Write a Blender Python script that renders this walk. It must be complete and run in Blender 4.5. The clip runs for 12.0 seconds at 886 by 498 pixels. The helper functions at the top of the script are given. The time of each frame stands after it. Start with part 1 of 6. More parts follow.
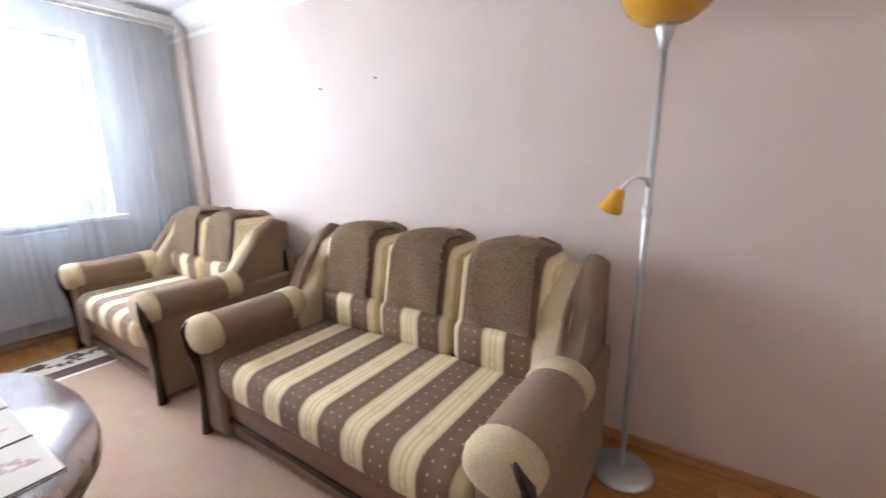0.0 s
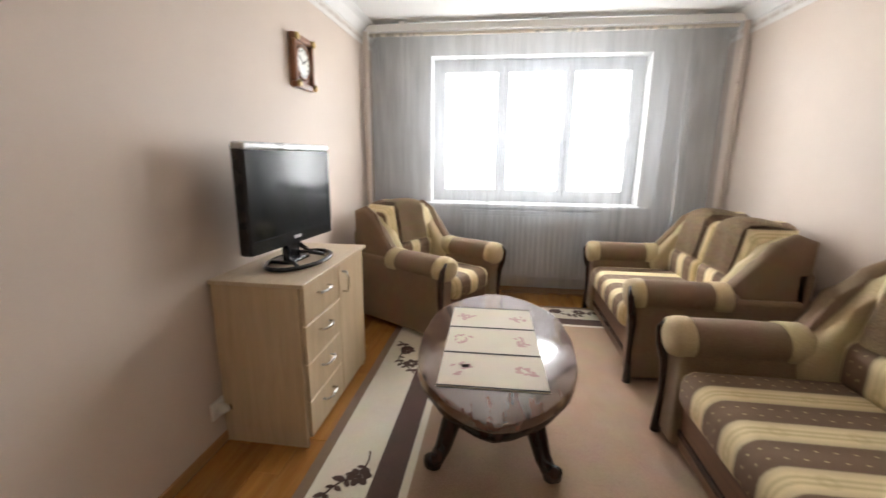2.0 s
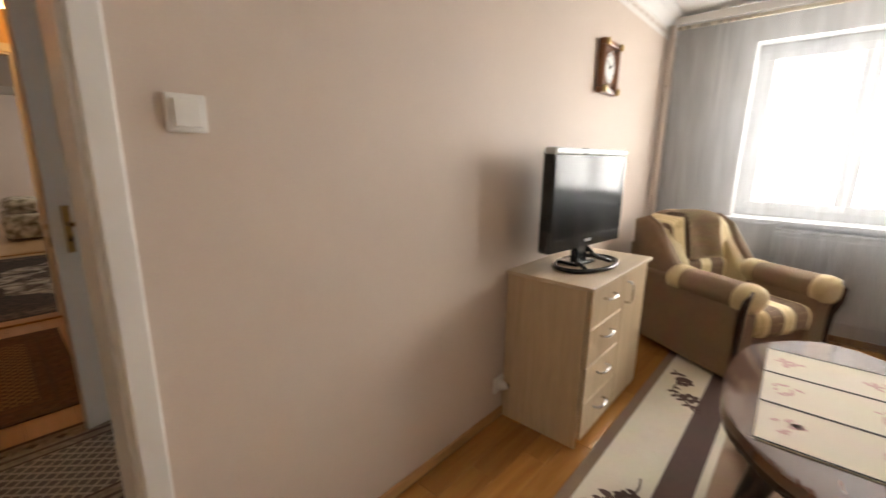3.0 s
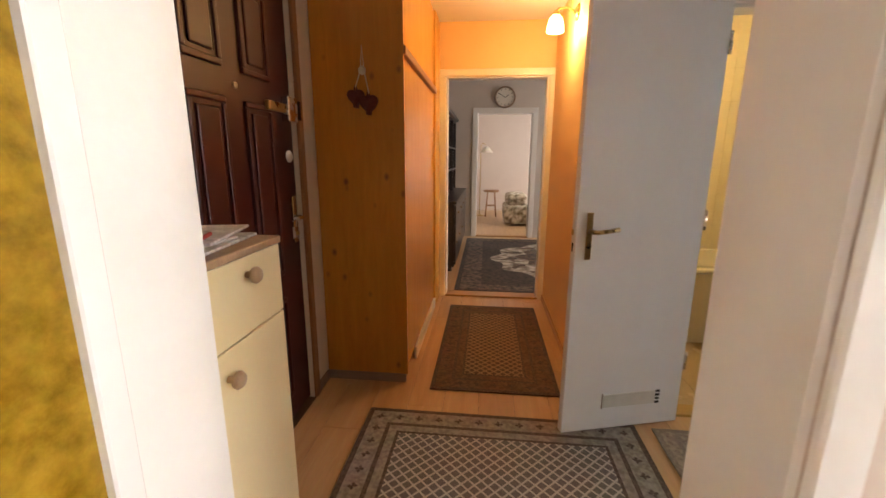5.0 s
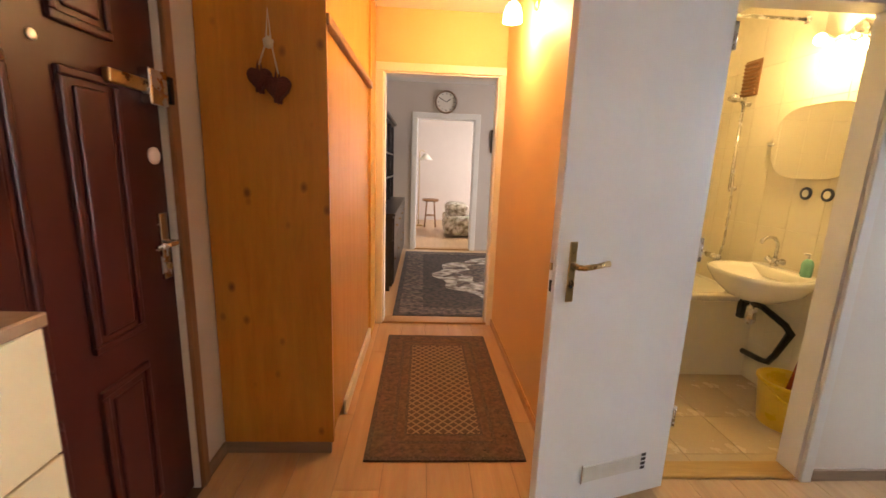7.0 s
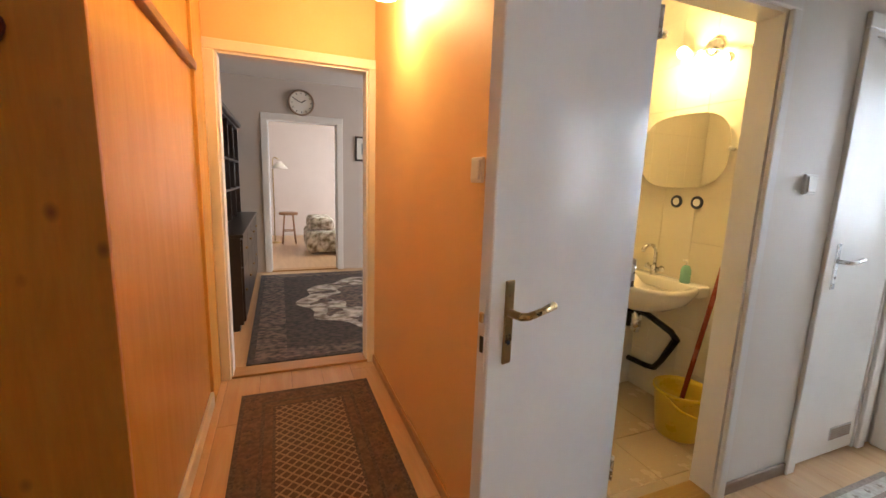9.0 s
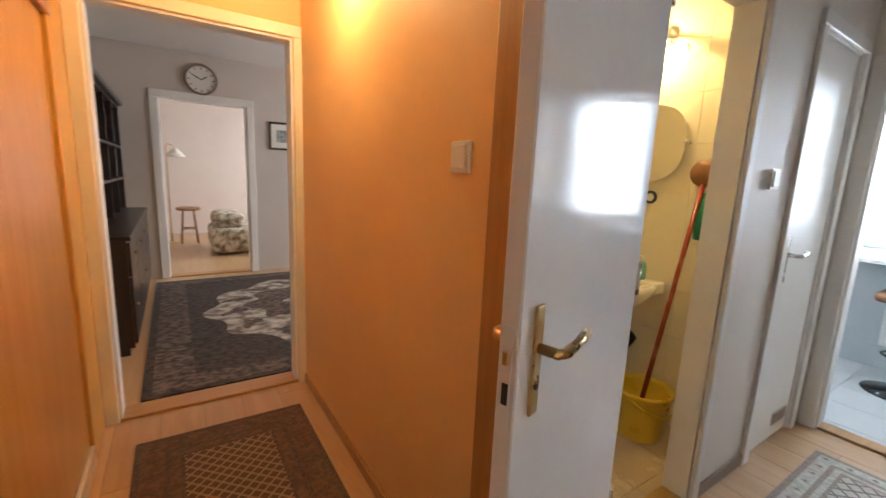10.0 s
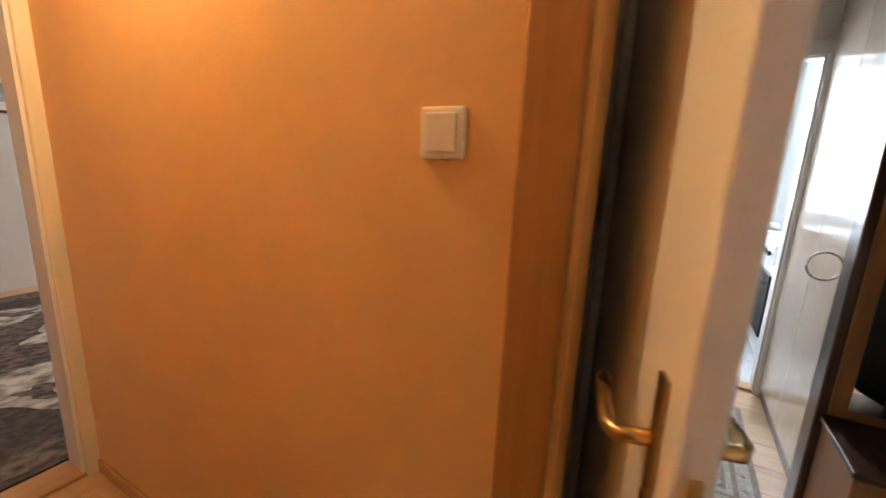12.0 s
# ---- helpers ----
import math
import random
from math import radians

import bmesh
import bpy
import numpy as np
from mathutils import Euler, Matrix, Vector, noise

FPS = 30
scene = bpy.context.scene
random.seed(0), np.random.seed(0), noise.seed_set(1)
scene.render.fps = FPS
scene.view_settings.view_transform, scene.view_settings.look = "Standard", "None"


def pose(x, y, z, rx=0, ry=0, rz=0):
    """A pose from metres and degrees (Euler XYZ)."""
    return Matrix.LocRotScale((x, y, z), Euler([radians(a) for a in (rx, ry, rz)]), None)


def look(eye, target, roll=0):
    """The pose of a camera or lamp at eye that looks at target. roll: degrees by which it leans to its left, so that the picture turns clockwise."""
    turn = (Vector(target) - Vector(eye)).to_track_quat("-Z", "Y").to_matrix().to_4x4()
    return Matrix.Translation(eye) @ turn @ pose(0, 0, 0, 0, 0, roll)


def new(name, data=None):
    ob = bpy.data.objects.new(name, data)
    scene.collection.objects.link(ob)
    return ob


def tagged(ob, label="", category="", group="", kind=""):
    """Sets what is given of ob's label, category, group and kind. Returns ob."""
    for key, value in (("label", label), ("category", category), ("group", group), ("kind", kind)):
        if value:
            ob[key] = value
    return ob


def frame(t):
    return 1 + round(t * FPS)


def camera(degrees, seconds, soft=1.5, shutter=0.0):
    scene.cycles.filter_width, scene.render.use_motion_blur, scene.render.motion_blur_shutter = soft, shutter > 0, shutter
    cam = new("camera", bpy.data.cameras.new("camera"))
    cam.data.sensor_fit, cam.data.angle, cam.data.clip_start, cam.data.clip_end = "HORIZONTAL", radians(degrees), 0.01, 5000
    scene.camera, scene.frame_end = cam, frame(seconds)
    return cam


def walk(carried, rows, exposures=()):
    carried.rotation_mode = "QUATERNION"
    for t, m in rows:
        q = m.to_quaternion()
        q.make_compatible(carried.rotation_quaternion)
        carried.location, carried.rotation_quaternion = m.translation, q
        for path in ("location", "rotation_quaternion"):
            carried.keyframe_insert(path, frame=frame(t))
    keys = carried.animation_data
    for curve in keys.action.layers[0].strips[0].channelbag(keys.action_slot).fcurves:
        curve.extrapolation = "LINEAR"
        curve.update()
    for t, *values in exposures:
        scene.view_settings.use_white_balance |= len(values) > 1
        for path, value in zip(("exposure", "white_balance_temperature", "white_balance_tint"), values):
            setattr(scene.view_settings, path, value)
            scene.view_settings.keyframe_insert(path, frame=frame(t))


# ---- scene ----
cam = camera(94.3, 12.0, soft=1.5, shutter=0.3)
PATH = [
    (0, (1.216, -1.73, 1.323), (0.132, -0.109, 0.88), -0.5),
    (0.5, (1.16, -1.67, 1.325), (-0.35, -0.448, 0.852), -0.6),
    (1, (1.157, -1.641, 1.318), (-0.613, -0.823, 0.87), -0.5),
    (1.5, (1.175, -1.631, 1.337), (-0.751, -1.34, 0.884), 0.0),
    (2, (1.185, -1.714, 1.319), (-0.749, -1.974, 0.88), 0.6),
    (2.5, (1.259, -1.768, 1.316), (-0.531, -2.543, 0.874), 1.2),
    (3, (1.292, -1.891, 1.316), (-0.165, -3.19, 0.885), 0.8),
    (3.5, (1.372, -2.041, 1.322), (0.347, -3.703, 0.891), 0.8),
    (3.6, (1.4, -2.075, 1.32), (0.47, -3.81, 0.895), 0.7),
    (5.3, (1.537, -2.579, 1.316), (1.788, -4.515, 0.882), 0.3),
    (5.5, (1.556, -2.623, 1.302), (1.799, -4.56, 0.866), 0.3),
    (6, (1.528, -2.737, 1.329), (1.722, -4.688, 0.934), 1.0),
    (6.5, (1.54, -2.862, 1.317), (1.624, -4.816, 0.902), 1.6),
    (7, (1.565, -3.007, 1.32), (1.462, -4.965, 0.926), 2.1),
    (7.5, (1.547, -3.116, 1.312), (1.265, -5.057, 0.923), 2.7),
    (7.7, (1.52, -3.174, 1.325), (1.121, -5.089, 0.915), 2.9),
    (9.3, (1.572, -3.603, 1.31), (0.799, -5.42, 0.995), 1.7),
    (9.5, (1.575, -3.673, 1.305), (0.76, -5.472, 0.988), 1.7),
    (10, (1.587, -3.848, 1.303), (0.505, -5.494, 0.958), 2.5),
    (10.5, (1.639, -3.988, 1.32), (0.238, -5.377, 0.991), 2.5),
    (11, (1.607, -4.084, 1.315), (0.0, -5.223, 0.967), 2.4),
    (11.3, (1.572, -4.145, 1.318), (-0.118, -5.15, 0.955), 2.4),
    (11.5, (1.542, -4.181, 1.321), (-0.17, -5.145, 0.946), 2.4),
    (12, (1.557, -4.393, 1.314), (-0.149, -5.346, 0.887), 2.3),
]
walk(cam, [(t, look(eye, target, roll)) for t, eye, target, roll in PATH],
     [(0, 0.75, 5500, 12), (1.0, 0.2, 6250, 10), (2.0, 0.0, 6600, 10), (3.0, 0.1, 7200, 12), (3.5, 0.5, 7000, 12), (5.5, 1.5, 6800, 14),
      (6.5, 1.85, 6600, 14), (7.5, 1.95, 6350, 13), (9.5, 1.55, 6000, 11), (10.5, 1.45, 5950, 10), (12, 1.6, 6100, 10)])

# ---- light ----
world = bpy.data.worlds.new("overcast_sky")
scene.world = world
world.use_nodes = True
wn = world.node_tree
sky = wn.nodes.new("ShaderNodeTexSky")
sky.sky_type, sky.sun_disc = "NISHITA", False
sky.sun_elevation, sky.sun_rotation = radians(35), radians(250)
wn.nodes["Background"].inputs["Strength"].default_value = 0.12
wn.links.new(sky.outputs[0], wn.nodes["Background"].inputs["Color"])


def area_lamp(name, m, sx, sy, watts, colour=(1, 1, 1)):
    d = bpy.data.lights.new(name, "AREA")
    d.shape, d.size, d.size_y, d.energy, d.color = "RECTANGLE", sx, sy, watts, colour
    ob = new(name, d)
    ob.matrix_world = m
    return ob


def point_lamp(name, at, watts, colour, radius=0.03):
    d = bpy.data.lights.new(name, "POINT")
    d.energy, d.color, d.shadow_soft_size = watts, colour, radius
    ob = new(name, d)
    ob.location = at
    return ob


DAY = (0.95, 0.98, 1.0)
WARM = (1.0, 0.66, 0.30)
area_lamp("window_daylight", look((-3.145, -1.41, 1.56), (0, -1.41, 1.56)), 1.8, 1.2, 135, DAY)
area_lamp("kitchen_daylight", look((-3.145, -4.33, 1.57), (0, -4.33, 1.57)), 1.15, 1.15, 29, (0.84, 0.93, 1.0))
# fill lamp added at the sitting room's west side, out of view
area_lamp("sitting_room_daylight", look((-2.6, -7.9, 1.6), (2, -7.9, 1.0)), 1.6, 1.3, 20.0, (1.0, 0.97, 0.93))
# added lamp that brightens the bedroom; its source is unseen
area_lamp("bedroom_daylight", look((-1.6, -11.2, 1.6), (2, -11.2, 1.0)), 1.6, 1.3, 30, DAY)
point_lamp("sconce_bulb", (1.08, -5.48, 2.155), 8, WARM)
point_lamp("bath_bulb", (-0.46, -5.2, 1.99), 5.6, (1.0, 0.66, 0.24))

# ---- materials ----


def material(name, colour=(0.5, 0.5, 0.5), rough=0.6, metal=0.0):
    m = bpy.data.materials.new(name)
    m.use_nodes = True
    p = m.node_tree.nodes["Principled BSDF"]
    p.inputs["Base Color"].default_value = (*colour, 1)
    p.inputs["Roughness"].default_value, p.inputs["Metallic"].default_value = rough, metal
    return m


def node(m, kind, **values):
    n = m.node_tree.nodes.new("ShaderNode" + kind)
    for k, v in values.items():
        n.inputs[k.replace("_", " ")].default_value = v
    return n


def link(m, a, b):
    m.node_tree.links.new(a, b)


def shader(m):
    return m.node_tree.nodes["Principled BSDF"]


def ramp(m, fac, *stops):
    r = m.node_tree.nodes.new("ShaderNodeValToRGB")
    e = r.color_ramp.elements
    while len(e) < len(stops):
        e.new(0.5)
    for el, (pos, col) in zip(e, stops):
        el.position, el.color = pos, (*col, 1)
    link(m, fac, r.inputs[0])
    return r.outputs[0]


def coords(m, scale=(1, 1, 1), rot=(0, 0, 0), kind="Object"):
    c, mp = node(m, "TexCoord"), node(m, "Mapping")
    mp.inputs["Scale"].default_value, mp.inputs["Rotation"].default_value = scale, rot
    link(m, c.outputs[kind], mp.inputs[0])
    return mp.outputs[0]


def mix(m, fac, a, b, how="MIX"):
    n = m.node_tree.nodes.new("ShaderNodeMix")
    n.data_type, n.blend_type = "RGBA", how
    for socket, v in ((n.inputs[0], fac), (n.inputs[6], a), (n.inputs[7], b)):
        if isinstance(v, (int, float)):
            socket.default_value = v
        elif isinstance(v, tuple):
            socket.default_value = (*v, 1)
        else:
            link(m, v, socket)
    return n.outputs[2]


def bump(m, height, strength=0.2, distance=0.01):
    b = node(m, "Bump", Strength=strength, Distance=distance)
    link(m, height, b.inputs["Height"])
    link(m, b.outputs[0], shader(m).inputs["Normal"])


def mottled(name, a, b, rough=0.6, scale=6.0, grain=120.0, relief=0.1, metal=0.0):
    """Two close colours in soft patches, with a fine grain in the relief and the gloss."""
    m = material(name, a, rough, metal)
    v = coords(m)
    big = node(m, "TexNoise", Scale=scale, Detail=5.0, Roughness=0.6)
    fine = node(m, "TexNoise", Scale=grain, Detail=3.0)
    link(m, v, big.inputs[0]), link(m, v, fine.inputs[0])
    col = ramp(m, big.outputs[0], (0.3, a), (0.7, b))
    col = mix(m, 0.12, col, fine.outputs[1], "SOFT_LIGHT")
    link(m, col, shader(m).inputs["Base Color"])
    r = node(m, "MapRange", From_Min=0.3, From_Max=0.7, To_Min=max(0.03, rough - 0.06), To_Max=min(1, rough + 0.08))
    link(m, big.outputs[0], r.inputs[0]), link(m, r.outputs[0], shader(m).inputs["Roughness"])
    if relief:
        bump(m, fine.outputs[0], relief, 0.004)
    return m


def wood(name, a, b, rough=0.4, along=0, stretch=14.0, scale=2.2, knots=False, relief=0.08, per_piece=0.0):
    """Wood with its grain along an axis of the object."""
    m = material(name, a, rough)
    s = [stretch, stretch, stretch]
    s[along] = 1.0
    v = coords(m, tuple(s))
    if per_piece:
        info = m.node_tree.nodes.new("ShaderNodeObjectInfo")
        add = m.node_tree.nodes.new("ShaderNodeVectorMath")
        mul = m.node_tree.nodes.new("ShaderNodeMath")
        mul.operation = "MULTIPLY"
        mul.inputs[1].default_value = 60
        link(m, info.outputs["Random"], mul.inputs[0]), link(m, v, add.inputs[0]), link(m, mul.outputs[0], add.inputs[1])
        v = add.outputs[0]
    n = node(m, "TexNoise", Scale=scale, Detail=6.0, Roughness=0.62, Distortion=0.6)
    f = node(m, "TexNoise", Scale=scale * 9, Detail=3.0)
    link(m, v, n.inputs[0]), link(m, v, f.inputs[0])
    col = ramp(m, n.outputs[0], (0.32, a), (0.68, b))
    col = mix(m, 0.18, col, f.outputs[1], "SOFT_LIGHT")
    if per_piece:
        hsv = node(m, "HueSaturation")
        mr = node(m, "MapRange", To_Min=1 - per_piece, To_Max=1 + per_piece)
        link(m, info.outputs["Random"], mr.inputs[0]), link(m, mr.outputs[0], hsv.inputs["Value"]), link(m, col, hsv.inputs["Color"])
        col = hsv.outputs[0]
    if knots:
        k = node(m, "TexVoronoi", Scale=1.0)
        k.inputs["Randomness"].default_value = 0.9
        kv = coords(m, (10.0, 10.0, 7.0))
        link(m, kv, k.inputs["Vector"])
        spot = ramp(m, k.outputs["Distance"], (0.06, (0.85, 0.85, 0.85)), (0.20, (0, 0, 0)))
        col = mix(m, spot, col, (0.13, 0.035, 0.008))
    link(m, col, shader(m).inputs["Base Color"])
    bump(m, f.outputs[0], relief, 0.002)
    return m


def glass(name, colour=(1, 1, 1), rough=0.0):
    m = material(name, colour, rough)
    shader(m).inputs["Transmission Weight"].default_value = 1.0
    shader(m).inputs["IOR"].default_value = 1.45
    return m


def glowing(name, colour, strength, base=(0.9, 0.9, 0.9)):
    m = material(name, base, 0.4)
    shader(m).inputs["Emission Color"].default_value = (*colour, 1)
    shader(m).inputs["Emission Strength"].default_value = strength
    return m


PLASTER = mottled("beige_wall_paint", (0.60, 0.497, 0.422), (0.64, 0.537, 0.457), 0.62, 2.0, 160, 0.12)
ORANGE = mottled("orange_wall_paint", (0.76, 0.485, 0.20), (0.81, 0.53, 0.235), 0.6, 2.5, 110, 0.14)
PALE = mottled("pale_wall_paint", (0.76, 0.71, 0.65), (0.80, 0.76, 0.70), 0.55, 2.0, 120, 0.12)
WHITE = mottled("white_ceiling_paint", (0.80, 0.79, 0.77), (0.84, 0.83, 0.81), 0.8, 2.0, 150, 0.08)
GLOSS = mottled("white_gloss_paint", (0.80, 0.79, 0.76), (0.84, 0.83, 0.81), 0.11, 3.0, 30, 0.03)
shader(GLOSS).inputs["Specular IOR Level"].default_value = 0.3
TRIM = mottled("white_trim_paint", (0.78, 0.76, 0.72), (0.83, 0.81, 0.78), 0.35, 4.0, 80, 0.05)
PARQUET = wood("oak_parquet", (0.33, 0.14, 0.034), (0.46, 0.21, 0.055), 0.22, 0, 10, 2.0, per_piece=0.15)
LAMINATE = wood("beech_laminate", (0.45, 0.265, 0.125), (0.55, 0.35, 0.18), 0.30, 1, 10, 1.6, per_piece=0.08)
PINE = wood("knotty_pine_panel", (0.50, 0.195, 0.014), (0.60, 0.255, 0.028), 0.38, 2, 9, 2.4, knots=True)
PINE_ORANGE = wood("varnished_pine_door", (0.62, 0.31, 0.06), (0.70, 0.37, 0.08), 0.25, 2, 8, 2.0)
BROWN_TRIM = wood("brown_wood_trim", (0.24, 0.11, 0.045), (0.32, 0.155, 0.065), 0.4, 2, 12, 3)
TILE_WALL = mottled("cream_wall_tile", (0.76, 0.70, 0.56), (0.80, 0.745, 0.61), 0.14, 1.5, 40, 0.02)
TILE_FLOOR = mottled("beige_floor_tile", (0.58, 0.46, 0.32), (0.61, 0.49, 0.345), 0.25, 3, 60, 0.05)
GROUT = mottled("grey_grout", (0.68, 0.62, 0.49), (0.74, 0.68, 0.55), 0.9, 20, 200, 0.2)
SEAMBOARD = mottled("dark_underlay", (0.10, 0.06, 0.03), (0.14, 0.085, 0.045), 0.7, 6, 100, 0.1)
KITCHEN_FLOOR = mottled("white_kitchen_tile", (0.58, 0.60, 0.62), (0.64, 0.66, 0.67), 0.2, 2, 30, 0.02)

# ---- mesh helpers ----


def mesh_object(name, bm, mat, smooth=False):
    me = bpy.data.meshes.new(name)
    bmesh.ops.recalc_face_normals(bm, faces=bm.faces)
    bm.to_mesh(me)
    bm.free()
    for mm in (mat if isinstance(mat, (list, tuple)) else [mat]):
        me.materials.append(mm)
    if smooth:
        for p in me.polygons:
            p.use_smooth = True
    return new(name, me)


def part(name, bm, mat, parent, label="", smooth=False):
    ob = mesh_object(name, bm, mat, smooth)
    ob.parent = parent
    return tagged(ob, label)


def thing(name, at, turn=0.0, label="", category="", group=""):
    ob = new(name)
    ob.empty_display_size = 0.1
    ob.matrix_world = pose(*at, 0, 0, turn)
    return tagged(ob, label, category, group)


def box(x0, x1, y0, y1, z0, z1, bevel=0.0, seg=1, bm=None):
    b = bmesh.new()
    bmesh.ops.create_cube(b, size=1)
    for v in b.verts:
        v.co = Vector(((x0 + x1) / 2 + v.co.x * (x1 - x0), (y0 + y1) / 2 + v.co.y * (y1 - y0), (z0 + z1) / 2 + v.co.z * (z1 - z0)))
    if bevel:
        bmesh.ops.bevel(b, geom=b.edges[:], offset=bevel, segments=seg, affect="EDGES", profile=0.5)
    return joined(bm, b)


def joined(bm, b):
    """b added to bm, where there is one."""
    if bm is None:
        return b
    me = bpy.data.meshes.new("joint")
    b.to_mesh(me)
    b.free()
    bm.from_mesh(me)
    bpy.data.meshes.remove(me)
    return bm


def moved(bm, m):
    bmesh.ops.transform(bm, matrix=m, verts=bm.verts)
    return bm


def lathe(profile, segs=24, bm=None, m=None, capped=True):
    """A round body from (radius, height) pairs, round z."""
    b = bmesh.new()
    rings = []
    for r, z in profile:
        rings.append([b.verts.new((max(r, 1e-4) * math.cos(2 * math.pi * i / segs), max(r, 1e-4) * math.sin(2 * math.pi * i / segs), z)) for i in range(segs)])
    for r0, r1 in zip(rings, rings[1:]):
        for i in range(segs):
            b.faces.new((r0[i], r0[(i + 1) % segs], r1[(i + 1) % segs], r1[i]))
    if capped:
        b.faces.new(rings[0]), b.faces.new(rings[-1])
    else:
        for i in range(segs):
            b.faces.new((rings[-1][i], rings[-1][(i + 1) % segs], rings[0][(i + 1) % segs], rings[0][i]))
    if m is not None:
        moved(b, m)
    return joined(bm, b)


def tube(points, radius, segs=10, bm=None):
    """A round bar through points; radius may be a list."""
    b = bmesh.new()
    pts = [Vector(p) for p in points]
    rs = radius if isinstance(radius, (list, tuple)) else [radius] * len(pts)
    rings, up = [], None
    for i, p in enumerate(pts):
        d = (pts[min(i + 1, len(pts) - 1)] - pts[max(i - 1, 0)]).normalized()
        if up is None:
            up = Vector((0, 0, 1)) if abs(d.z) < 0.9 else Vector((1, 0, 0))
        a = d.cross(up).normalized()
        c = a.cross(d).normalized()
        up = c
        rings.append([b.verts.new(p + rs[i] * (math.cos(2 * math.pi * k / segs) * a + math.sin(2 * math.pi * k / segs) * c)) for k in range(segs)])
    for r0, r1 in zip(rings, rings[1:]):
        for k in range(segs):
            b.faces.new((r0[k], r0[(k + 1) % segs], r1[(k + 1) % segs], r1[k]))
    b.faces.new(rings[0]), b.faces.new(rings[-1])
    return joined(bm, b)


def prism(outline, z0, z1, bm=None, bevel=0.0, seg=2):
    """An outline in x, y raised from z0 to z1."""
    b = bmesh.new()
    lo = [b.verts.new((x, y, z0)) for x, y in outline]
    hi = [b.verts.new((x, y, z1)) for x, y in outline]
    n = len(outline)
    b.faces.new(lo), b.faces.new(hi)
    for i in range(n):
        b.faces.new((lo[i], lo[(i + 1) % n], hi[(i + 1) % n], hi[i]))
    if bevel:
        rim = [e for e in b.edges if abs(e.verts[0].co.z - e.verts[1].co.z) < 1e-6]
        bmesh.ops.bevel(b, geom=rim, offset=bevel, segments=seg, affect="EDGES", profile=0.5)
    return joined(bm, b)


def setting(name, bm, mat, label="", smooth=False):
    return tagged(mesh_object(name, bm, mat, smooth), label, kind="structure")


# ---- the flat: walls, floors, ceilings ----
H = 2.45


def wall(name, axis, at, thick, a0, a1, mat, holes=(), top=H, label=""):
    """A wall along an axis from a0 to a1, between at and at + thick, with holes (from, to, bottom, top) through it."""
    bm = bmesh.new()
    lo, hi = min(at, at + thick), max(at, at + thick)

    def piece(u0, u1, z0, z1):
        if u1 - u0 > 1e-4 and z1 - z0 > 1e-4:
            if axis == "x":
                box(u0, u1, lo, hi, z0, z1, bm=bm)
            else:
                box(lo, hi, u0, u1, z0, z1, bm=bm)
    u = a0
    for h0, h1, b0, b1 in sorted(holes):
        piece(u, h0, 0, top)
        piece(h0, h1, 0, b0)
        piece(h0, h1, b1, top)
        u = h1
    piece(u, a1, 0, top)
    return setting(name, bm, mat, label)


WIN = (-2.38, -0.44, 0.885, 2.22)
LDOOR = (1.145, 2.01, 0.0, 2.04)
wall("wall_west", "y", -2.85, -0.3, -2.95, 0.15, WHITE, [WIN])
wall("wall_north", "x", 0.15, 0.2, -3.15, 2.3, PLASTER)
wall("wall_east", "y", 2.1, 0.2, -2.95, 0.15, PLASTER)
wall("wall_south", "x", -2.95, -0.07, -2.85, 2.1, PLASTER, [LDOOR])
wall("wall_hall_north", "x", -3.02, -0.14, -3.15, 2.72, PALE, [LDOOR])
MDOOR = (-4.50, -3.59, 0.0, 2.06)
wall("wall_hall_east", "y", 2.44, 0.28, -6.325, -3.16, PALE, [MDOOR])
wall("wall_corridor_west", "y", 0.955, -0.1, -6.325, -4.505, ORANGE)
D2 = (1.0, 1.885, 0.0, 2.01)
wall("wall_corridor_end", "x", -6.325, -0.12, -0.8, 2.72, [ORANGE], [D2], 2.6)
BDOOR = (-0.14, 0.53, 0.0, 1.955)
WDOOR = (-1.22, -0.68, 0.0, 1.97)
wall("wall_bath_north", "x", -4.535, -0.1, -1.36, 0.855, PALE, [BDOOR, WDOOR])
KDOOR = (-4.45, -3.825, 0.0, 1.91)
wall("wall_kitchen", "y", -1.36, -0.1, -5.2, -3.16, PALE, [KDOOR])

setting("floor_living", box(-3.15, 2.1, -2.95, 0.15, -0.1, -0.001), SEAMBOARD)
setting("floor_hall", box(-1.36, 2.72, -6.445, -2.95, -0.1, -0.001), SEAMBOARD)
setting("ceiling_living", box(-3.15, 2.3, -3.02, 0.35, H, H + 0.1), WHITE)
setting("ceiling_hall", box(-1.46, 2.72, -6.325, -3.02, H, H + 0.1), WHITE)
# bathroom
wall("wall_bath_west", "y", -0.618, -0.1, -6.185, -4.635, GROUT)
wall("wall_bath_south", "x", -6.19, -0.1, -0.718, 0.855, GROUT)
setting("wall_bath_east", box(0.845, 0.853, -6.185, -4.637, 0, H), TILE_WALL)
setting("floor_bath", box(-0.618, 0.853, -6.19, -4.545, 0.001, 0.009), GROUT)
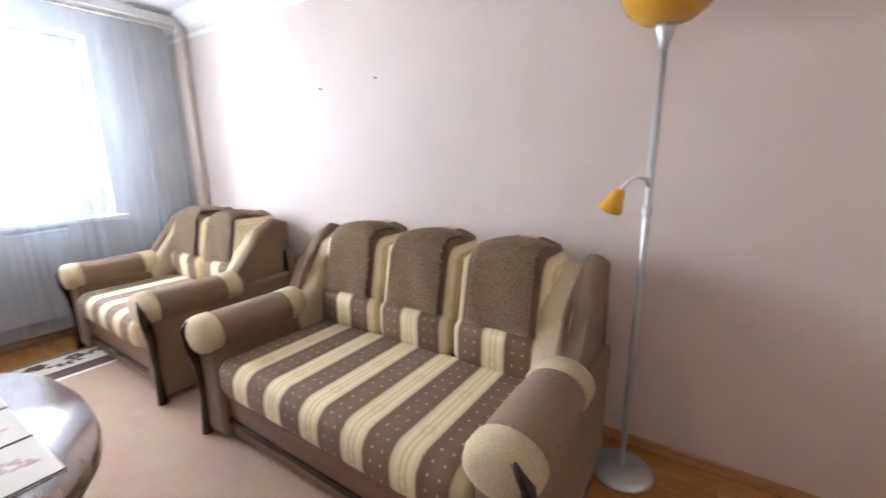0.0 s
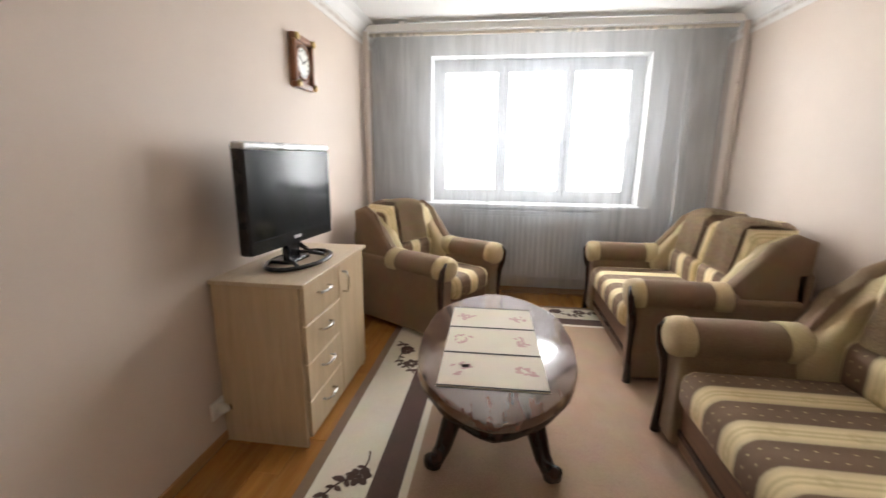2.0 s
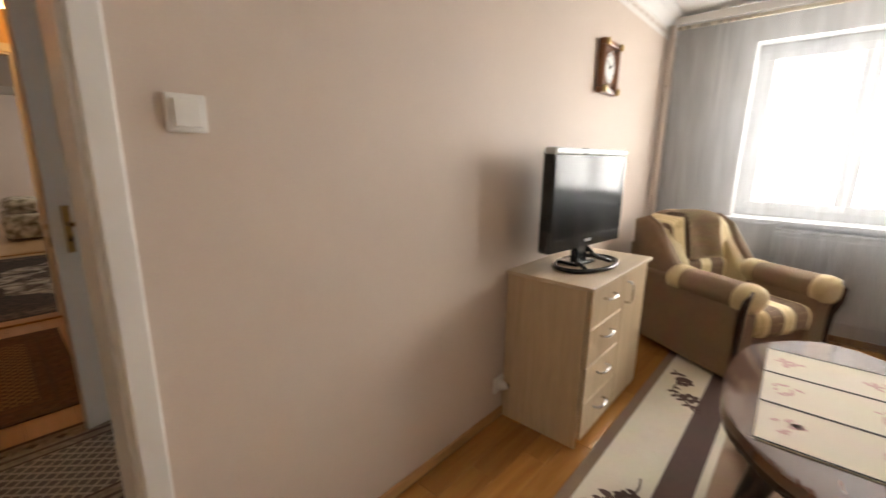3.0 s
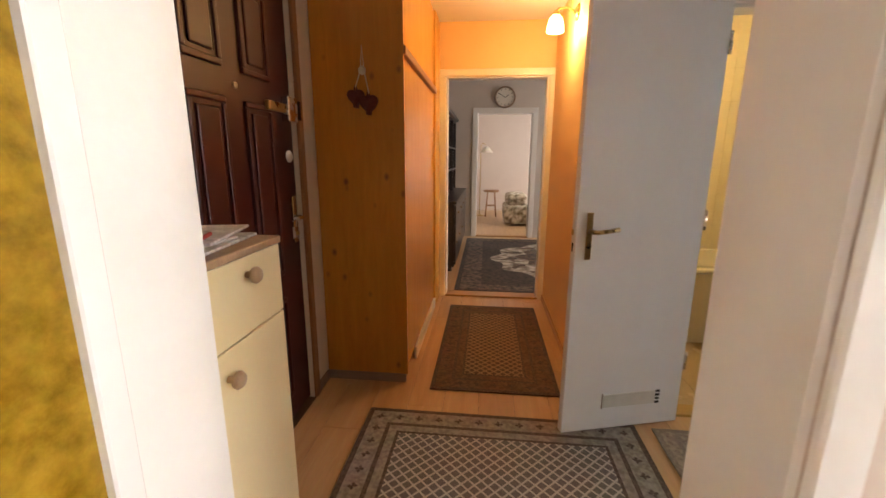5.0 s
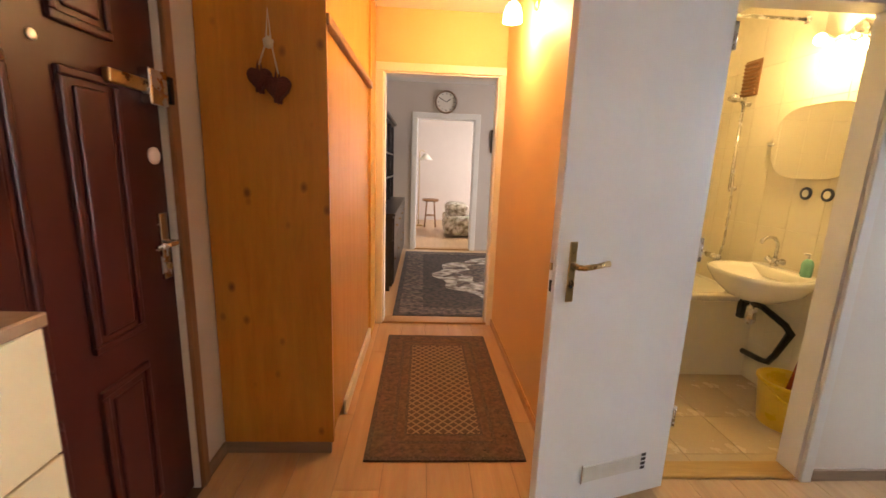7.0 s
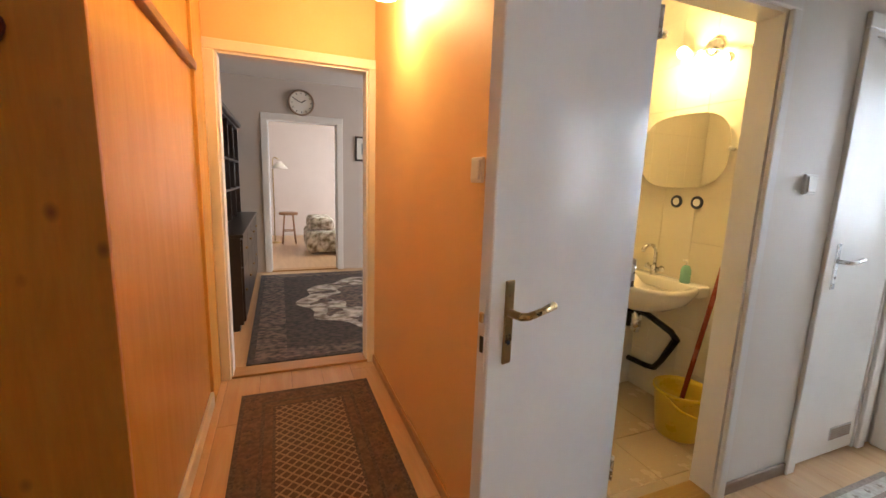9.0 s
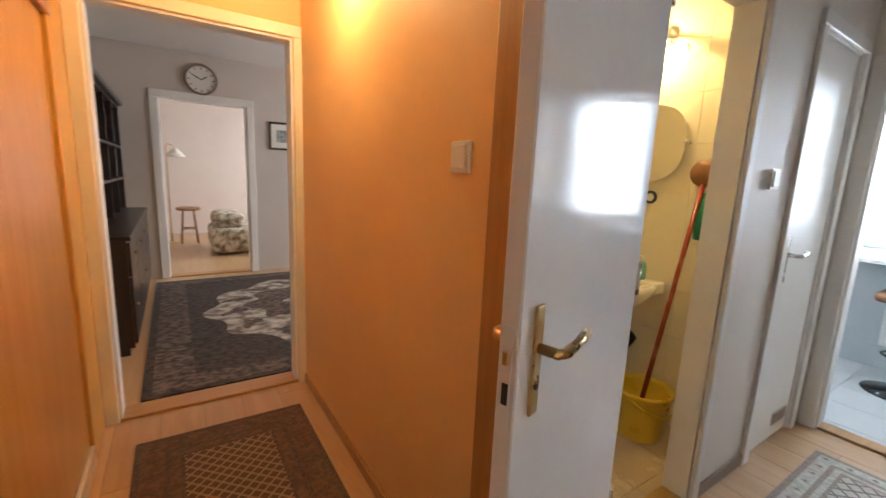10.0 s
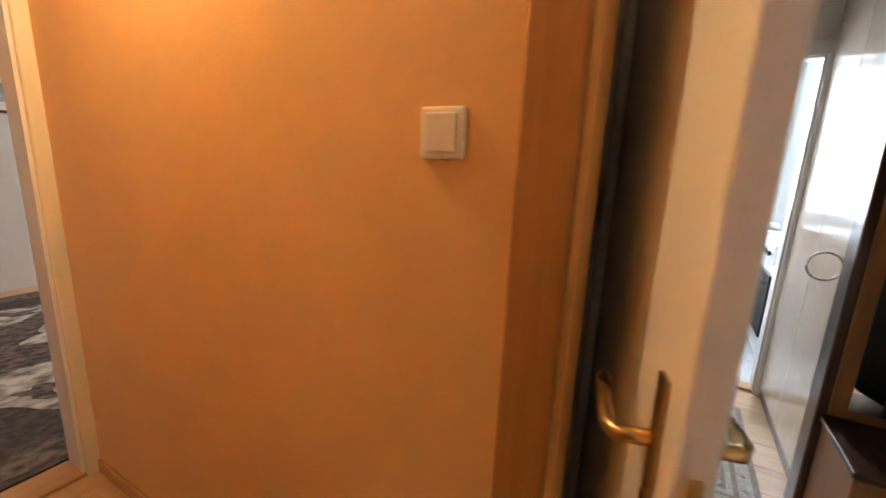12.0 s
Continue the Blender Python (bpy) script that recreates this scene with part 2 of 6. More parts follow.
# kitchen
KITCHEN_WALL = mottled("pale_blue_grey_paint", (0.50, 0.54, 0.56), (0.55, 0.59, 0.61), 0.45, 2.0, 120, 0.08)
KWIN = (-4.98, -3.68, 0.90, 2.24)
wall("wall_kitchen_west", "y", -2.85, -0.3, -5.3, -3.16, KITCHEN_WALL, [KWIN])
wall("wall_kitchen_south", "x", -5.2, -0.1, -2.85, -1.36, KITCHEN_WALL)
setting("floor_kitchen", box(-2.85, -1.36, -5.2, -3.16, -0.1, 0.002), GROUT)
setting("ceiling_kitchen", box(-3.15, -1.46, -5.3, -3.02, H, H + 0.1), WHITE)
# sitting room and bedroom beyond the corridor
D3 = (0.80, 1.68, 0.0, 2.03)
GREYWALL = mottled("grey_beige_wall_paint", (0.56, 0.50, 0.45), (0.61, 0.55, 0.50), 0.65, 2, 120, 0.1)
wall("wall_sitting_south", "x", -9.5, -0.12, -2.8, 2.6, GREYWALL, [D3], 2.6)
wall("wall_sitting_east", "y", 2.42, 0.1, -9.5, -6.445, GREYWALL, (), 2.6)
# the opening is made up, unseen, to go with the sitting room's fill lamp
wall("wall_sitting_west", "y", -2.7, -0.1, -9.5, -6.445, GREYWALL, [(-8.7, -7.1, 0.9, 2.3)], 2.6)
setting("wall_sitting_north", box(-2.7, -0.8, -6.445, -6.325, 0, 2.6), GREYWALL)
setting("floor_sitting", box(-2.8, 2.52, -9.56, -6.385, -0.1, 0.0), LAMINATE)
setting("ceiling_sitting", box(-2.8, 2.52, -9.62, -6.33, 2.54, 2.64), WHITE)
wall("wall_bedroom_south", "x", -13.2, -0.1, -1.8, 2.8, PLASTER, (), 2.6)
wall("wall_bedroom_east", "y", 2.7, 0.1, -13.2, -9.62, PLASTER, (), 2.6)
# unseen opening, added beside the bedroom's fill lamp
wall("wall_bedroom_west", "y", -1.7, -0.1, -13.2, -9.62, PLASTER, [(-12.0, -10.4, 0.9, 2.3)], 2.6)
setting("floor_bedroom", box(-1.8, 2.8, -13.2, -9.56, -0.1, 0.0), LAMINATE)
setting("ceiling_bedroom", box(-1.8, 2.8, -13.3, -9.62, 2.54, 2.64), WHITE)
# ---- things ----
# ---- more materials ----
def stripes(name, period, phase, dark=(0.15, 0.084, 0.042), light=(0.76, 0.62, 0.36), axis="X"):
    """Woven upholstery: broad brown and cream bands along the width, small pale dots on the brown, ochre medallions on the cream."""
    m = material(name, dark, 0.85)
    c = node(m, "TexCoord")
    sep = m.node_tree.nodes.new("ShaderNodeSeparateXYZ")
    link(m, c.outputs["Object"], sep.inputs[0])

    def calc(op, a, b=None):
        n = m.node_tree.nodes.new("ShaderNodeMath")
        n.operation = op
        for i, v in enumerate((a, b)):
            if v is None:
                continue
            if isinstance(v, (int, float)):
                n.inputs[i].default_value = v
            else:
                link(m, v, n.inputs[i])
        return n.outputs[0]
    wob = node(m, "TexNoise", Scale=90.0, Detail=2.0)
    link(m, c.outputs["Object"], wob.inputs[0])
    u = calc("ADD", sep.outputs[axis], calc("MULTIPLY", wob.outputs[0], 0.006))
    f = calc("FRACT", calc("ADD", calc("DIVIDE", u, period), phase))
    tri = calc("ABSOLUTE", calc("SUBTRACT", f, 0.5))
    band = ramp(m, tri, (0.0, light), (0.05, (0.55, 0.43, 0.22)), (0.10, light), (0.215, (0.58, 0.46, 0.27)), (0.25, dark), (0.5, (0.18, 0.105, 0.056)))
    m.node_tree.nodes[-1].color_ramp.interpolation = "LINEAR"
    v = calc("ADD", sep.outputs["Y"], sep.outputs["Z"])
    # dots in the middle of the brown bands
    dv = calc("ABSOLUTE", calc("SUBTRACT", calc("FRACT", calc("DIVIDE", v, 0.055)), 0.5))
    dot = calc("MULTIPLY", calc("LESS_THAN", dv, 0.10), calc("LESS_THAN", calc("ABSOLUTE", calc("SUBTRACT", tri, 0.40)), 0.014))
    col = mix(m, dot, band, (0.50, 0.38, 0.20))
    # medallions on the cream
    mv = calc("MULTIPLY", calc("SUBTRACT", calc("FRACT", calc("DIVIDE", v, 0.24)), 0.5), 0.24)
    mu = calc("MULTIPLY", calc("SUBTRACT", f, 0.5), period)
    rad = calc("SQRT", calc("ADD", calc("MULTIPLY", mv, mv), calc("MULTIPLY", mu, mu)))
    ring = calc("MULTIPLY", calc("LESS_THAN", calc("ABSOLUTE", calc("SUBTRACT", rad, 0.020)), 0.009), 0.22)
    col = mix(m, ring, col, (0.40, 0.29, 0.10))
    fine = node(m, "TexNoise", Scale=420.0, Detail=2.0)
    link(m, c.outputs["Object"], fine.inputs[0])
    worn = node(m, "TexNoise", Scale=5.0, Detail=3.0)
    link(m, c.outputs["Object"], worn.inputs[0])
    col = mix(m, 0.30, col, ramp(m, fine.outputs[0], (0.25, (0.2, 0.2, 0.2)), (0.75, (0.8, 0.8, 0.8))), "SOFT_LIGHT")
    col = mix(m, 0.18, col, ramp(m, worn.outputs[0], (0.3, (0.3, 0.3, 0.3)), (0.7, (0.7, 0.7, 0.7))), "SOFT_LIGHT")
    link(m, col, shader(m).inputs["Base Color"])
    shader(m).inputs["Sheen Weight"].default_value = 0.05
    bump(m, fine.outputs[0], 0.35, 0.003)
    return m


def woven(name, a, b, scale=300.0, rough=0.9, streak=1.0, sheen=0.05):
    m = material(name, a, rough)
    v = coords(m, (1, 1, streak))
    n, big = node(m, "TexNoise", Scale=scale, Detail=3.0), node(m, "TexNoise", Scale=7.0, Detail=4.0)
    link(m, v, n.inputs[0]), link(m, v, big.inputs[0])
    col = ramp(m, n.outputs[0], (0.35, a), (0.65, b))
    col = mix(m, 0.25, col, big.outputs[1], "SOFT_LIGHT")
    link(m, col, shader(m).inputs["Base Color"])
    shader(m).inputs["Sheen Weight"].default_value = sheen
    bump(m, n.outputs[0], 0.5, 0.004)
    return m


UPHOLSTERY = stripes("striped_upholstery", 0.217, 0.5)
KNIT = woven("brown_knit_cover", (0.20, 0.125, 0.065), (0.43, 0.30, 0.17), 120, 0.95, 3.0)
BROWN_CLOTH = woven("brown_chenille", (0.17, 0.105, 0.06), (0.26, 0.175, 0.105), 260)
CREAM_CLOTH = woven("cream_chenille", (0.42, 0.32, 0.175), (0.54, 0.43, 0.25), 200)
CARVED = wood("dark_carved_wood", (0.018, 0.007, 0.0045), (0.04, 0.016, 0.010), 0.22, 2, 6, 5)
PLINTH_WOOD = wood("stained_plinth_wood", (0.13, 0.06, 0.03), (0.20, 0.10, 0.055), 0.35, 0, 12, 3)
LIGHT_OAK = wood("light_oak_veneer", (0.50, 0.37, 0.23), (0.60, 0.46, 0.30), 0.42, 2, 11, 2.6)
CHROME = mottled("brushed_metal", (0.62, 0.61, 0.60), (0.70, 0.69, 0.68), 0.25, 20, 200, 0.02, 1.0)
BRASS = mottled("worn_brass", (0.48, 0.33, 0.14), (0.58, 0.42, 0.20), 0.3, 20, 200, 0.03, 1.0)
BLACK = mottled("black_plastic", (0.012, 0.012, 0.013), (0.02, 0.02, 0.022), 0.18, 8, 60, 0.02)
SCREEN = mottled("dark_screen", (0.01, 0.012, 0.014), (0.014, 0.016, 0.018), 0.12, 2, 30, 0.0)
SILVER = mottled("silver_plastic", (0.55, 0.55, 0.56), (0.62, 0.62, 0.63), 0.3, 8, 80, 0.02, 0.3)
WHITE_PLASTIC = mottled("white_plastic", (0.76, 0.74, 0.69), (0.81, 0.79, 0.75), 0.35, 8, 80, 0.02)
SEAM = material("dark_seam", (0.03, 0.025, 0.02), 0.8)


def arched(w, z0, z1, zt, y0, y1, bevel, top_lean=0.0, steps=12):
    """A cushion between y0 and y1 with an arched top that rises from z1 at its sides to zt in the middle."""
    pts = [(-w / 2, z0), (w / 2, z0)]
    for i in range(steps + 1):
        a = i / steps
        pts.append((w / 2 - w * a, z1 + (zt - z1) * math.sin(math.pi * a) ** 0.7))
    b = prism(pts, 0, 1, bevel=0.0)
    for v in b.verts:
        x, z, y = v.co.x, v.co.y, y0 + (y1 - y0) * v.co.z
        v.co = Vector((x, y + top_lean * (z - z0), z))
    rim = [e for e in b.edges if len(e.link_faces) == 2 and any(len(f.verts) > 6 for f in e.link_faces)]
    bmesh.ops.bevel(b, geom=rim, offset=bevel, segments=4, affect="EDGES", profile=0.5)
    return b


def side_panel(outline, x0, x1, bevel=0.03):
    """An outline in y, z given thickness in x."""
    b = prism([(y, z) for y, z in outline], 0, 1)
    for v in b.verts:
        v.co = Vector((x0 + (x1 - x0) * v.co.z, v.co.x, v.co.y))
    if bevel:
        rim = [e for e in b.edges if any(len(f.verts) > 4 for f in e.link_faces)]
        bmesh.ops.bevel(b, geom=rim, offset=bevel, segments=3, affect="EDGES", profile=0.5)
    return b


def padded_seat(name, at, turn, width, seats, label, category, back_h=0.93):
    """A sofa or armchair that faces -y, with its back at y = 0 and its middle at x = 0."""
    s = thing(name, at, turn, label, category, "living room suite")
    w, arm = width / 2, 0.20
    inner = w - arm
    part("base", box(-w + 0.06, w - 0.06, -0.86, -0.04, 0.03, 0.33, 0.02, 2), BROWN_CLOTH, s)
    part("plinth", box(-inner - 0.02, inner + 0.02, -0.895, -0.86, 0.04, 0.27, 0.008, 2), PLINTH_WOOD, s, "dark wooden front plinth board")
    part("plinth_moulding", box(-inner - 0.02, inner + 0.02, -0.905, -0.895, 0.10, 0.135, 0.004, 2), CARVED, s)
    # one long seat cushion with a rolled front
    part("seat", box(-inner + 0.005, inner - 0.005, -0.955, -0.30, 0.27, 0.455, 0.07, 5), UPHOLSTERY, s, "striped brown and cream seat cushion", True)
    cw = 2 * inner / seats
    shell = arched(2 * w - 0.10, 0.10, back_h - 0.24, back_h - 0.13, -0.16, -0.01, 0.05, 0.02)
    part("back_shell", shell, BROWN_CLOTH, s, "", True)
    for i in range(seats):
        x = -inner + cw * (i + 0.5)
        lum = box(-cw / 2 + 0.004, cw / 2 - 0.004, -0.365, -0.12, 0.42, 0.635, 0.06, 5)
        moved(lum, pose(x, 0, 0))
        part("lumbar_cushion", lum, UPHOLSTERY, s, "", True)
        b = arched(cw - 0.008 if seats > 1 else cw + 0.1, 0.60, back_h - 0.085, back_h, -0.335, -0.06, 0.055, 0.20)
        moved(b, pose(x, 0, 0))
        part("back_cushion", b, UPHOLSTERY, s, "", True)
        # knitted cover laid over the top of the back
        cov = bmesh.new()
        n, k, hw = 22, 12, min(0.15, cw * 0.30)
        grid, full, lift = [], (cw - 0.008 if seats > 1 else cw + 0.1), 0.022
        for r in range(n + 1):
            u = r / n
            row = []
            for c in range(k + 1):
                a = c / k
                dx = hw * (2 * a - 1) * (1.0 + 0.10 * (1 - u))
                top = back_h - 0.085 + 0.085 * math.sin(math.pi * (0.5 + dx / full)) ** 0.7
                front = -0.335 + 0.20 * (top - 0.60)
                ripple = 0.006 * math.sin(9 * a + 5 * u) * (1 - u)
                if u < 0.5:
                    z = 0.632 + (top - 0.06 - 0.632) * u / 0.5
                    y = -0.335 + 0.20 * (z - 0.60) - lift - ripple
                elif u < 0.75:
                    q = (u - 0.5) / 0.25 * math.pi / 2
                    y, z = front + 0.048 - (0.06 + lift) * math.cos(q), top - 0.06 + (0.06 + lift) * math.sin(q)
                else:
                    q = (u - 0.75) / 0.25
                    y, z = front + 0.048 + 0.20 * q, top + lift - 0.03 * q * q
                row.append(cov.verts.new((x + dx, y, z)))
            grid.append(row)
        for r in range(n):
            for c in range(k):
                cov.faces.new((grid[r][c], grid[r][c + 1], grid[r + 1][c + 1], grid[r + 1][c]))
        bmesh.ops.solidify(cov, geom=cov.faces[:], thickness=0.014)
        part("headrest_cover", cov, KNIT, s, "brown knitted cover draped over the back", True)
    for sx in (-1, 1):
        # wing between arm and back
        wing = side_panel([(-0.50, 0.50), (-0.44, 0.60), (-0.32, 0.75), (-0.25, back_h - 0.08), (-0.13, back_h - 0.02), (-0.02, back_h - 0.06), (-0.02, 0.20), (-0.46, 0.20)], sx * (w - 0.05), sx * (inner + 0.06), 0.045)
        part("wing", wing, BROWN_CLOTH, s, "", True)
        lining_ = side_panel([(-0.49, 0.50), (-0.43, 0.605), (-0.32, 0.73), (-0.25, back_h - 0.11), (-0.14, back_h - 0.055), (-0.05, back_h - 0.10), (-0.05, 0.30), (-0.45, 0.30)], sx * (inner + 0.085), sx * (inner - 0.03), 0.04)
        part("wing_lining", lining_, CREAM_CLOTH, s, "cream padded wing lining", True)
        panel = box(min(sx * (w - 0.02), sx * (inner + 0.01)), max(sx * (w - 0.02), sx * (inner + 0.01)), -0.93, -0.06, 0.04, 0.56, 0.025, 3)
        part("arm_panel", panel, BROWN_CLOTH, s)
        roll = lathe([(0.02, 0), (0.085, 0.012), (0.105, 0.04), (0.108, 0.30), (0.10, 0.52), (0.07, 0.58)], 20)
        moved(roll, pose(sx * (w - 0.105), -0.965, 0.545, -90, 0, 0))
        for v in roll.verts:
            v.co.z = 0.545 + (v.co.z - 0.545) * 0.80
        part("armrest", roll, BROWN_CLOTH, s, "brown rolled armrest", True)
        for y0, y1 in ((-0.973, -0.885), (-0.52, -0.43)):
            patch = lathe([(0.06 if y0 < -0.9 else 0.109, 0), (0.100 if y0 < -0.9 else 0.1115, 0.012), (0.1115, 0.045), (0.1115, y1 - y0)], 20)
            moved(patch, pose(sx * (w - 0.105), y0, 0.545, -90, 0, 0))
            for v in patch.verts:
                v.co.z = 0.545 + (v.co.z - 0.545) * 0.80
            part("armrest_patch", patch, CREAM_CLOTH, s, "cream patch on the armrest", True)
        # carved front: a scroll on top of a curved post
        front = tube([(sx * (w - 0.06), -0.955, 0.60), (sx * (w - 0.018), -0.965, 0.55), (sx * (w - 0.015), -0.955, 0.47), (sx * (w - 0.04), -0.935, 0.38), (sx * (w - 0.045), -0.932, 0.22), (sx * (w - 0.035), -0.935, 0.08), (sx * (w - 0.03), -0.935, 0.0)], [0.014, 0.020, 0.024, 0.024, 0.018, 0.022, 0.026], 10)
        part("carved_front", front, CARVED, s, "dark carved wooden arm front", True)
    for sx in (-1, 1):
        part("foot", lathe([(0.028, 0), (0.03, 0.05)], 12, m=pose(sx * (w - 0.12), -0.10, 0)), CARVED, s)
    return s


padded_seat("sofa", (0.09, 0.03, 0), 0, 1.70, 3, "three-seat sofa in brown and cream striped upholstery", "sofa", 0.965)
padded_seat("loveseat", (-1.81, 0.02, 0), 0, 1.33, 2, "two-seat sofa in brown and cream stripes beside the window", "sofa", 0.95)
padded_seat("armchair", (-2.33, -2.70, 0), 150, 0.88, 1, "striped brown and cream armchair with carved arms, near the curtain", "armchair", 0.95)

# coffee table with a scalloped oval top
TABLE_TOP = wood("polished_mahogany", (0.10, 0.04, 0.026), (0.16, 0.07, 0.046), 0.10, 0, 7, 3)
shader(TABLE_TOP).inputs["Coat Weight"].default_value = 1.0
shader(TABLE_TOP).inputs["Coat Roughness"].default_value = 0.26
shader(TABLE_TOP).inputs["Coat IOR"].default_value = 2.2


def oval(a, b, scallop=0.0, n=72):
    pts = []
    for i in range(n):
        t = 2 * math.pi * i / n
        k = 1 + scallop * (math.cos(6 * t) * 0.7 + 0.3 * math.cos(12 * t))
        pts.append((a * k * math.cos(t), b * k * math.sin(t)))
    return pts


table = thing("coffee_table", (-0.60, -1.70, 0), 0, "dark mahogany coffee table with scalloped oval top", "table")
part("tabletop", prism(oval(0.625, 0.345, 0.022), 0.462, 0.50, bevel=0.012, seg=3), TABLE_TOP, table, "polished reddish-brown oval top", True)
part("top_moulding", prism(oval(0.612, 0.334, 0.026), 0.425, 0.462, bevel=0.012, seg=3), CARVED, table, "", True)
part("apron", prism(oval(0.55, 0.28, 0.04), 0.375, 0.43, bevel=0.015, seg=2), CARVED, table, "", True)
part("column", lathe([(0.10, 0.20), (0.13, 0.24), (0.09, 0.29), (0.12, 0.335), (0.15, 0.375)], 20), CARVED, table, "", True)
for ax, ay in ((1, 1), (1, -1), (-1, 1), (-1, -1)):
    k = [(0.07, 0.06, 0.27), (0.13, 0.12, 0.30), (0.18, 0.17, 0.25), (0.21, 0.20, 0.16), (0.235, 0.225, 0.08), (0.265, 0.25, 0.045), (0.295, 0.275, 0.055), (0.30, 0.28, 0.08)]
    part("leg", tube([(ax * x * 1.0, ay * y * 0.95, z) for x, y, z in k], [0.05, 0.058, 0.052, 0.042, 0.036, 0.034, 0.034, 0.02], 12), CARVED, table, "", True)
    part("foot_scroll", lathe([(0.012, 0), (0.03, 0.008), (0.036, 0.03), (0.025, 0.05)], 12, m=pose(ax * 0.275, ay * 0.246, 0.0)), CARVED, table, "", True)

# table runner with stitched panels
LINEN = woven("cream_linen", (0.66, 0.58, 0.47), (0.76, 0.69, 0.58), 500)
ROSE = mottled("faded_rose_print", (0.55, 0.33, 0.32), (0.62, 0.42, 0.38), 0.9, 30, 200, 0.1)
runner = thing("table_runner", (-0.565, -1.72, 0.5005), 1.5, "cream linen table runner with faded rose print", "runner")
part("cloth", box(-0.405, 0.405, -0.205, 0.205, 0.0, 0.004, 0.0015), LINEN, runner)
for x in (-0.135, 0.135):
    part("lace_seam", box(x - 0.006, x + 0.006, -0.203, 0.203, 0.0042, 0.0055), SEAM, runner)
for x in (-0.4, 0.4):
    part("hem", box(x - 0.004, x + 0.004, -0.205, 0.205, 0.0042, 0.006), SEAM, runner)
rr = random.Random(5)
for x in (-0.27, 0.0, 0.27):
    for y in (-0.13, 0.13):
        b = bmesh.new()
        for i in range(9):
            ang, d = rr.uniform(0, 6.28), rr.uniform(0.01, 0.05)
            l = rr.uniform(0.012, 0.022)
            p = prism([(l * math.cos(q * 1.0472), l * 0.5 * math.sin(q * 1.0472)) for q in range(6)], 0.0043, 0.0049)
            moved(p, pose(x + d * math.cos(ang), y + 0.8 * d * math.sin(ang), 0, 0, 0, rr.uniform(0, 180)))
            joined(b, p)
        part("rose_print", b, ROSE, runner)

# carpet with a cream border, a dark stripe and floral sprays
PILE = woven("beige_carpet_pile", (0.32, 0.205, 0.13), (0.42, 0.285, 0.19), 220)
PILE_CREAM = woven("cream_carpet_pile", (0.62, 0.55, 0.43), (0.72, 0.65, 0.53), 220)
PILE_DARK = woven("dark_brown_carpet_pile", (0.06, 0.028, 0.02), (0.10, 0.05, 0.036), 220)
PILE_EDGE = woven("brown_carpet_edge", (0.17, 0.10, 0.06), (0.24, 0.15, 0.09), 220)
carpet = thing("carpet", (0, 0, 0.004), 0, "beige carpet with cream border and dark stripe", "carpet")
CX0, CX1, CY0, CY1 = -2.42, 0.92, -2.47, -0.20


def frame_band(x0, x1, y0, y1, w, z0, z1):
    """A flat rectangular ring of width w."""
    b = bmesh.new()
    loops = []
    for z in (z0, z1):
        for d in (0, w):
            loops.append([b.verts.new(c) for c in ((x0 + d, y0 + d, z), (x1 - d, y0 + d, z), (x1 - d, y1 - d, z), (x0 + d, y1 - d, z))])
    lo_out, lo_in, hi_out, hi_in = loops
    for a, c in ((lo_out, lo_in), (hi_out, hi_in), (lo_out, hi_out), (lo_in, hi_in)):
        for i in range(4):
            b.faces.new((a[i], a[(i + 1) % 4], c[(i + 1) % 4], c[i]))
    return b


def inset(d):
    return CX0 + d, CX1 - d, CY0 + d, CY1 - d


part("edge_band", frame_band(*inset(0), 0.05, 0, 0.009), PILE_EDGE, carpet)
part("cream_border", frame_band(*inset(0.05), 0.235, 0, 0.010), PILE_CREAM, carpet)
part("dark_stripe", frame_band(*inset(0.285), 0.125, 0, 0.010), PILE_DARK, carpet)
part("inner_band", frame_band(*inset(0.41), 0.035, 0, 0.010), PILE_CREAM, carpet)
x0, x1, y0, y1 = inset(0.445)
part("field", box(x0, x1, y0, y1, 0, 0.010), PILE, carpet)


def spray(x, y, turn, seed):
    r = random.Random(seed)
    b = bmesh.new()
    stem = [(-0.17 + 0.034 * i, 0.025 * math.sin(i * 0.8), 0) for i in range(11)]
    for p, q in zip(stem, stem[1:]):
        d = math.degrees(math.atan2(q[1] - p[1], q[0] - p[0]))
        s = box(0, 0.036, -0.003, 0.003, 0.0103, 0.0118)
        joined(b, moved(s, pose(p[0], p[1], 0, 0, 0, d)))
    for p in stem[1:]:
        for side in (-1, 1):
            if r.random() < 0.8:
                l = r.uniform(0.025, 0.045)
                leaf = prism([(0, 0), (l * 0.35, l * 0.28), (l * 0.75, l * 0.2), (l, 0), (l * 0.75, -l * 0.2), (l * 0.35, -l * 0.28)], 0.0103, 0.0118)
                joined(b, moved(leaf, pose(p[0], p[1], 0, 0, 0, side * r.uniform(35, 80))))
    for cx in (-0.06, 0.08):
        for i in range(6):
            petal = prism([(0.006, 0), (0.02, 0.014), (0.036, 0.008), (0.04, 0), (0.036, -0.008), (0.02, -0.014)], 0.0104, 0.0122)
            joined(b, moved(petal, pose(cx, 0.03, 0, 0, 0, i * 60)))
    bmesh.ops.scale(b, vec=(1.35, 1.35, 1), verts=b.verts)
    moved(b, pose(x, y, 0, 0, 0, turn))
    tagged(part("floral_spray", b, PILE_DARK, carpet, "dark brown woven flower spray"), kind="stuff")


for i, x in enumerate((-2.05, -1.28, -0.15, 0.55)):
    spray(x, CY0 + 0.165, 20 if i % 2 else -15, i)
spray(CX0 + 0.165, -1.1, 90, 9)
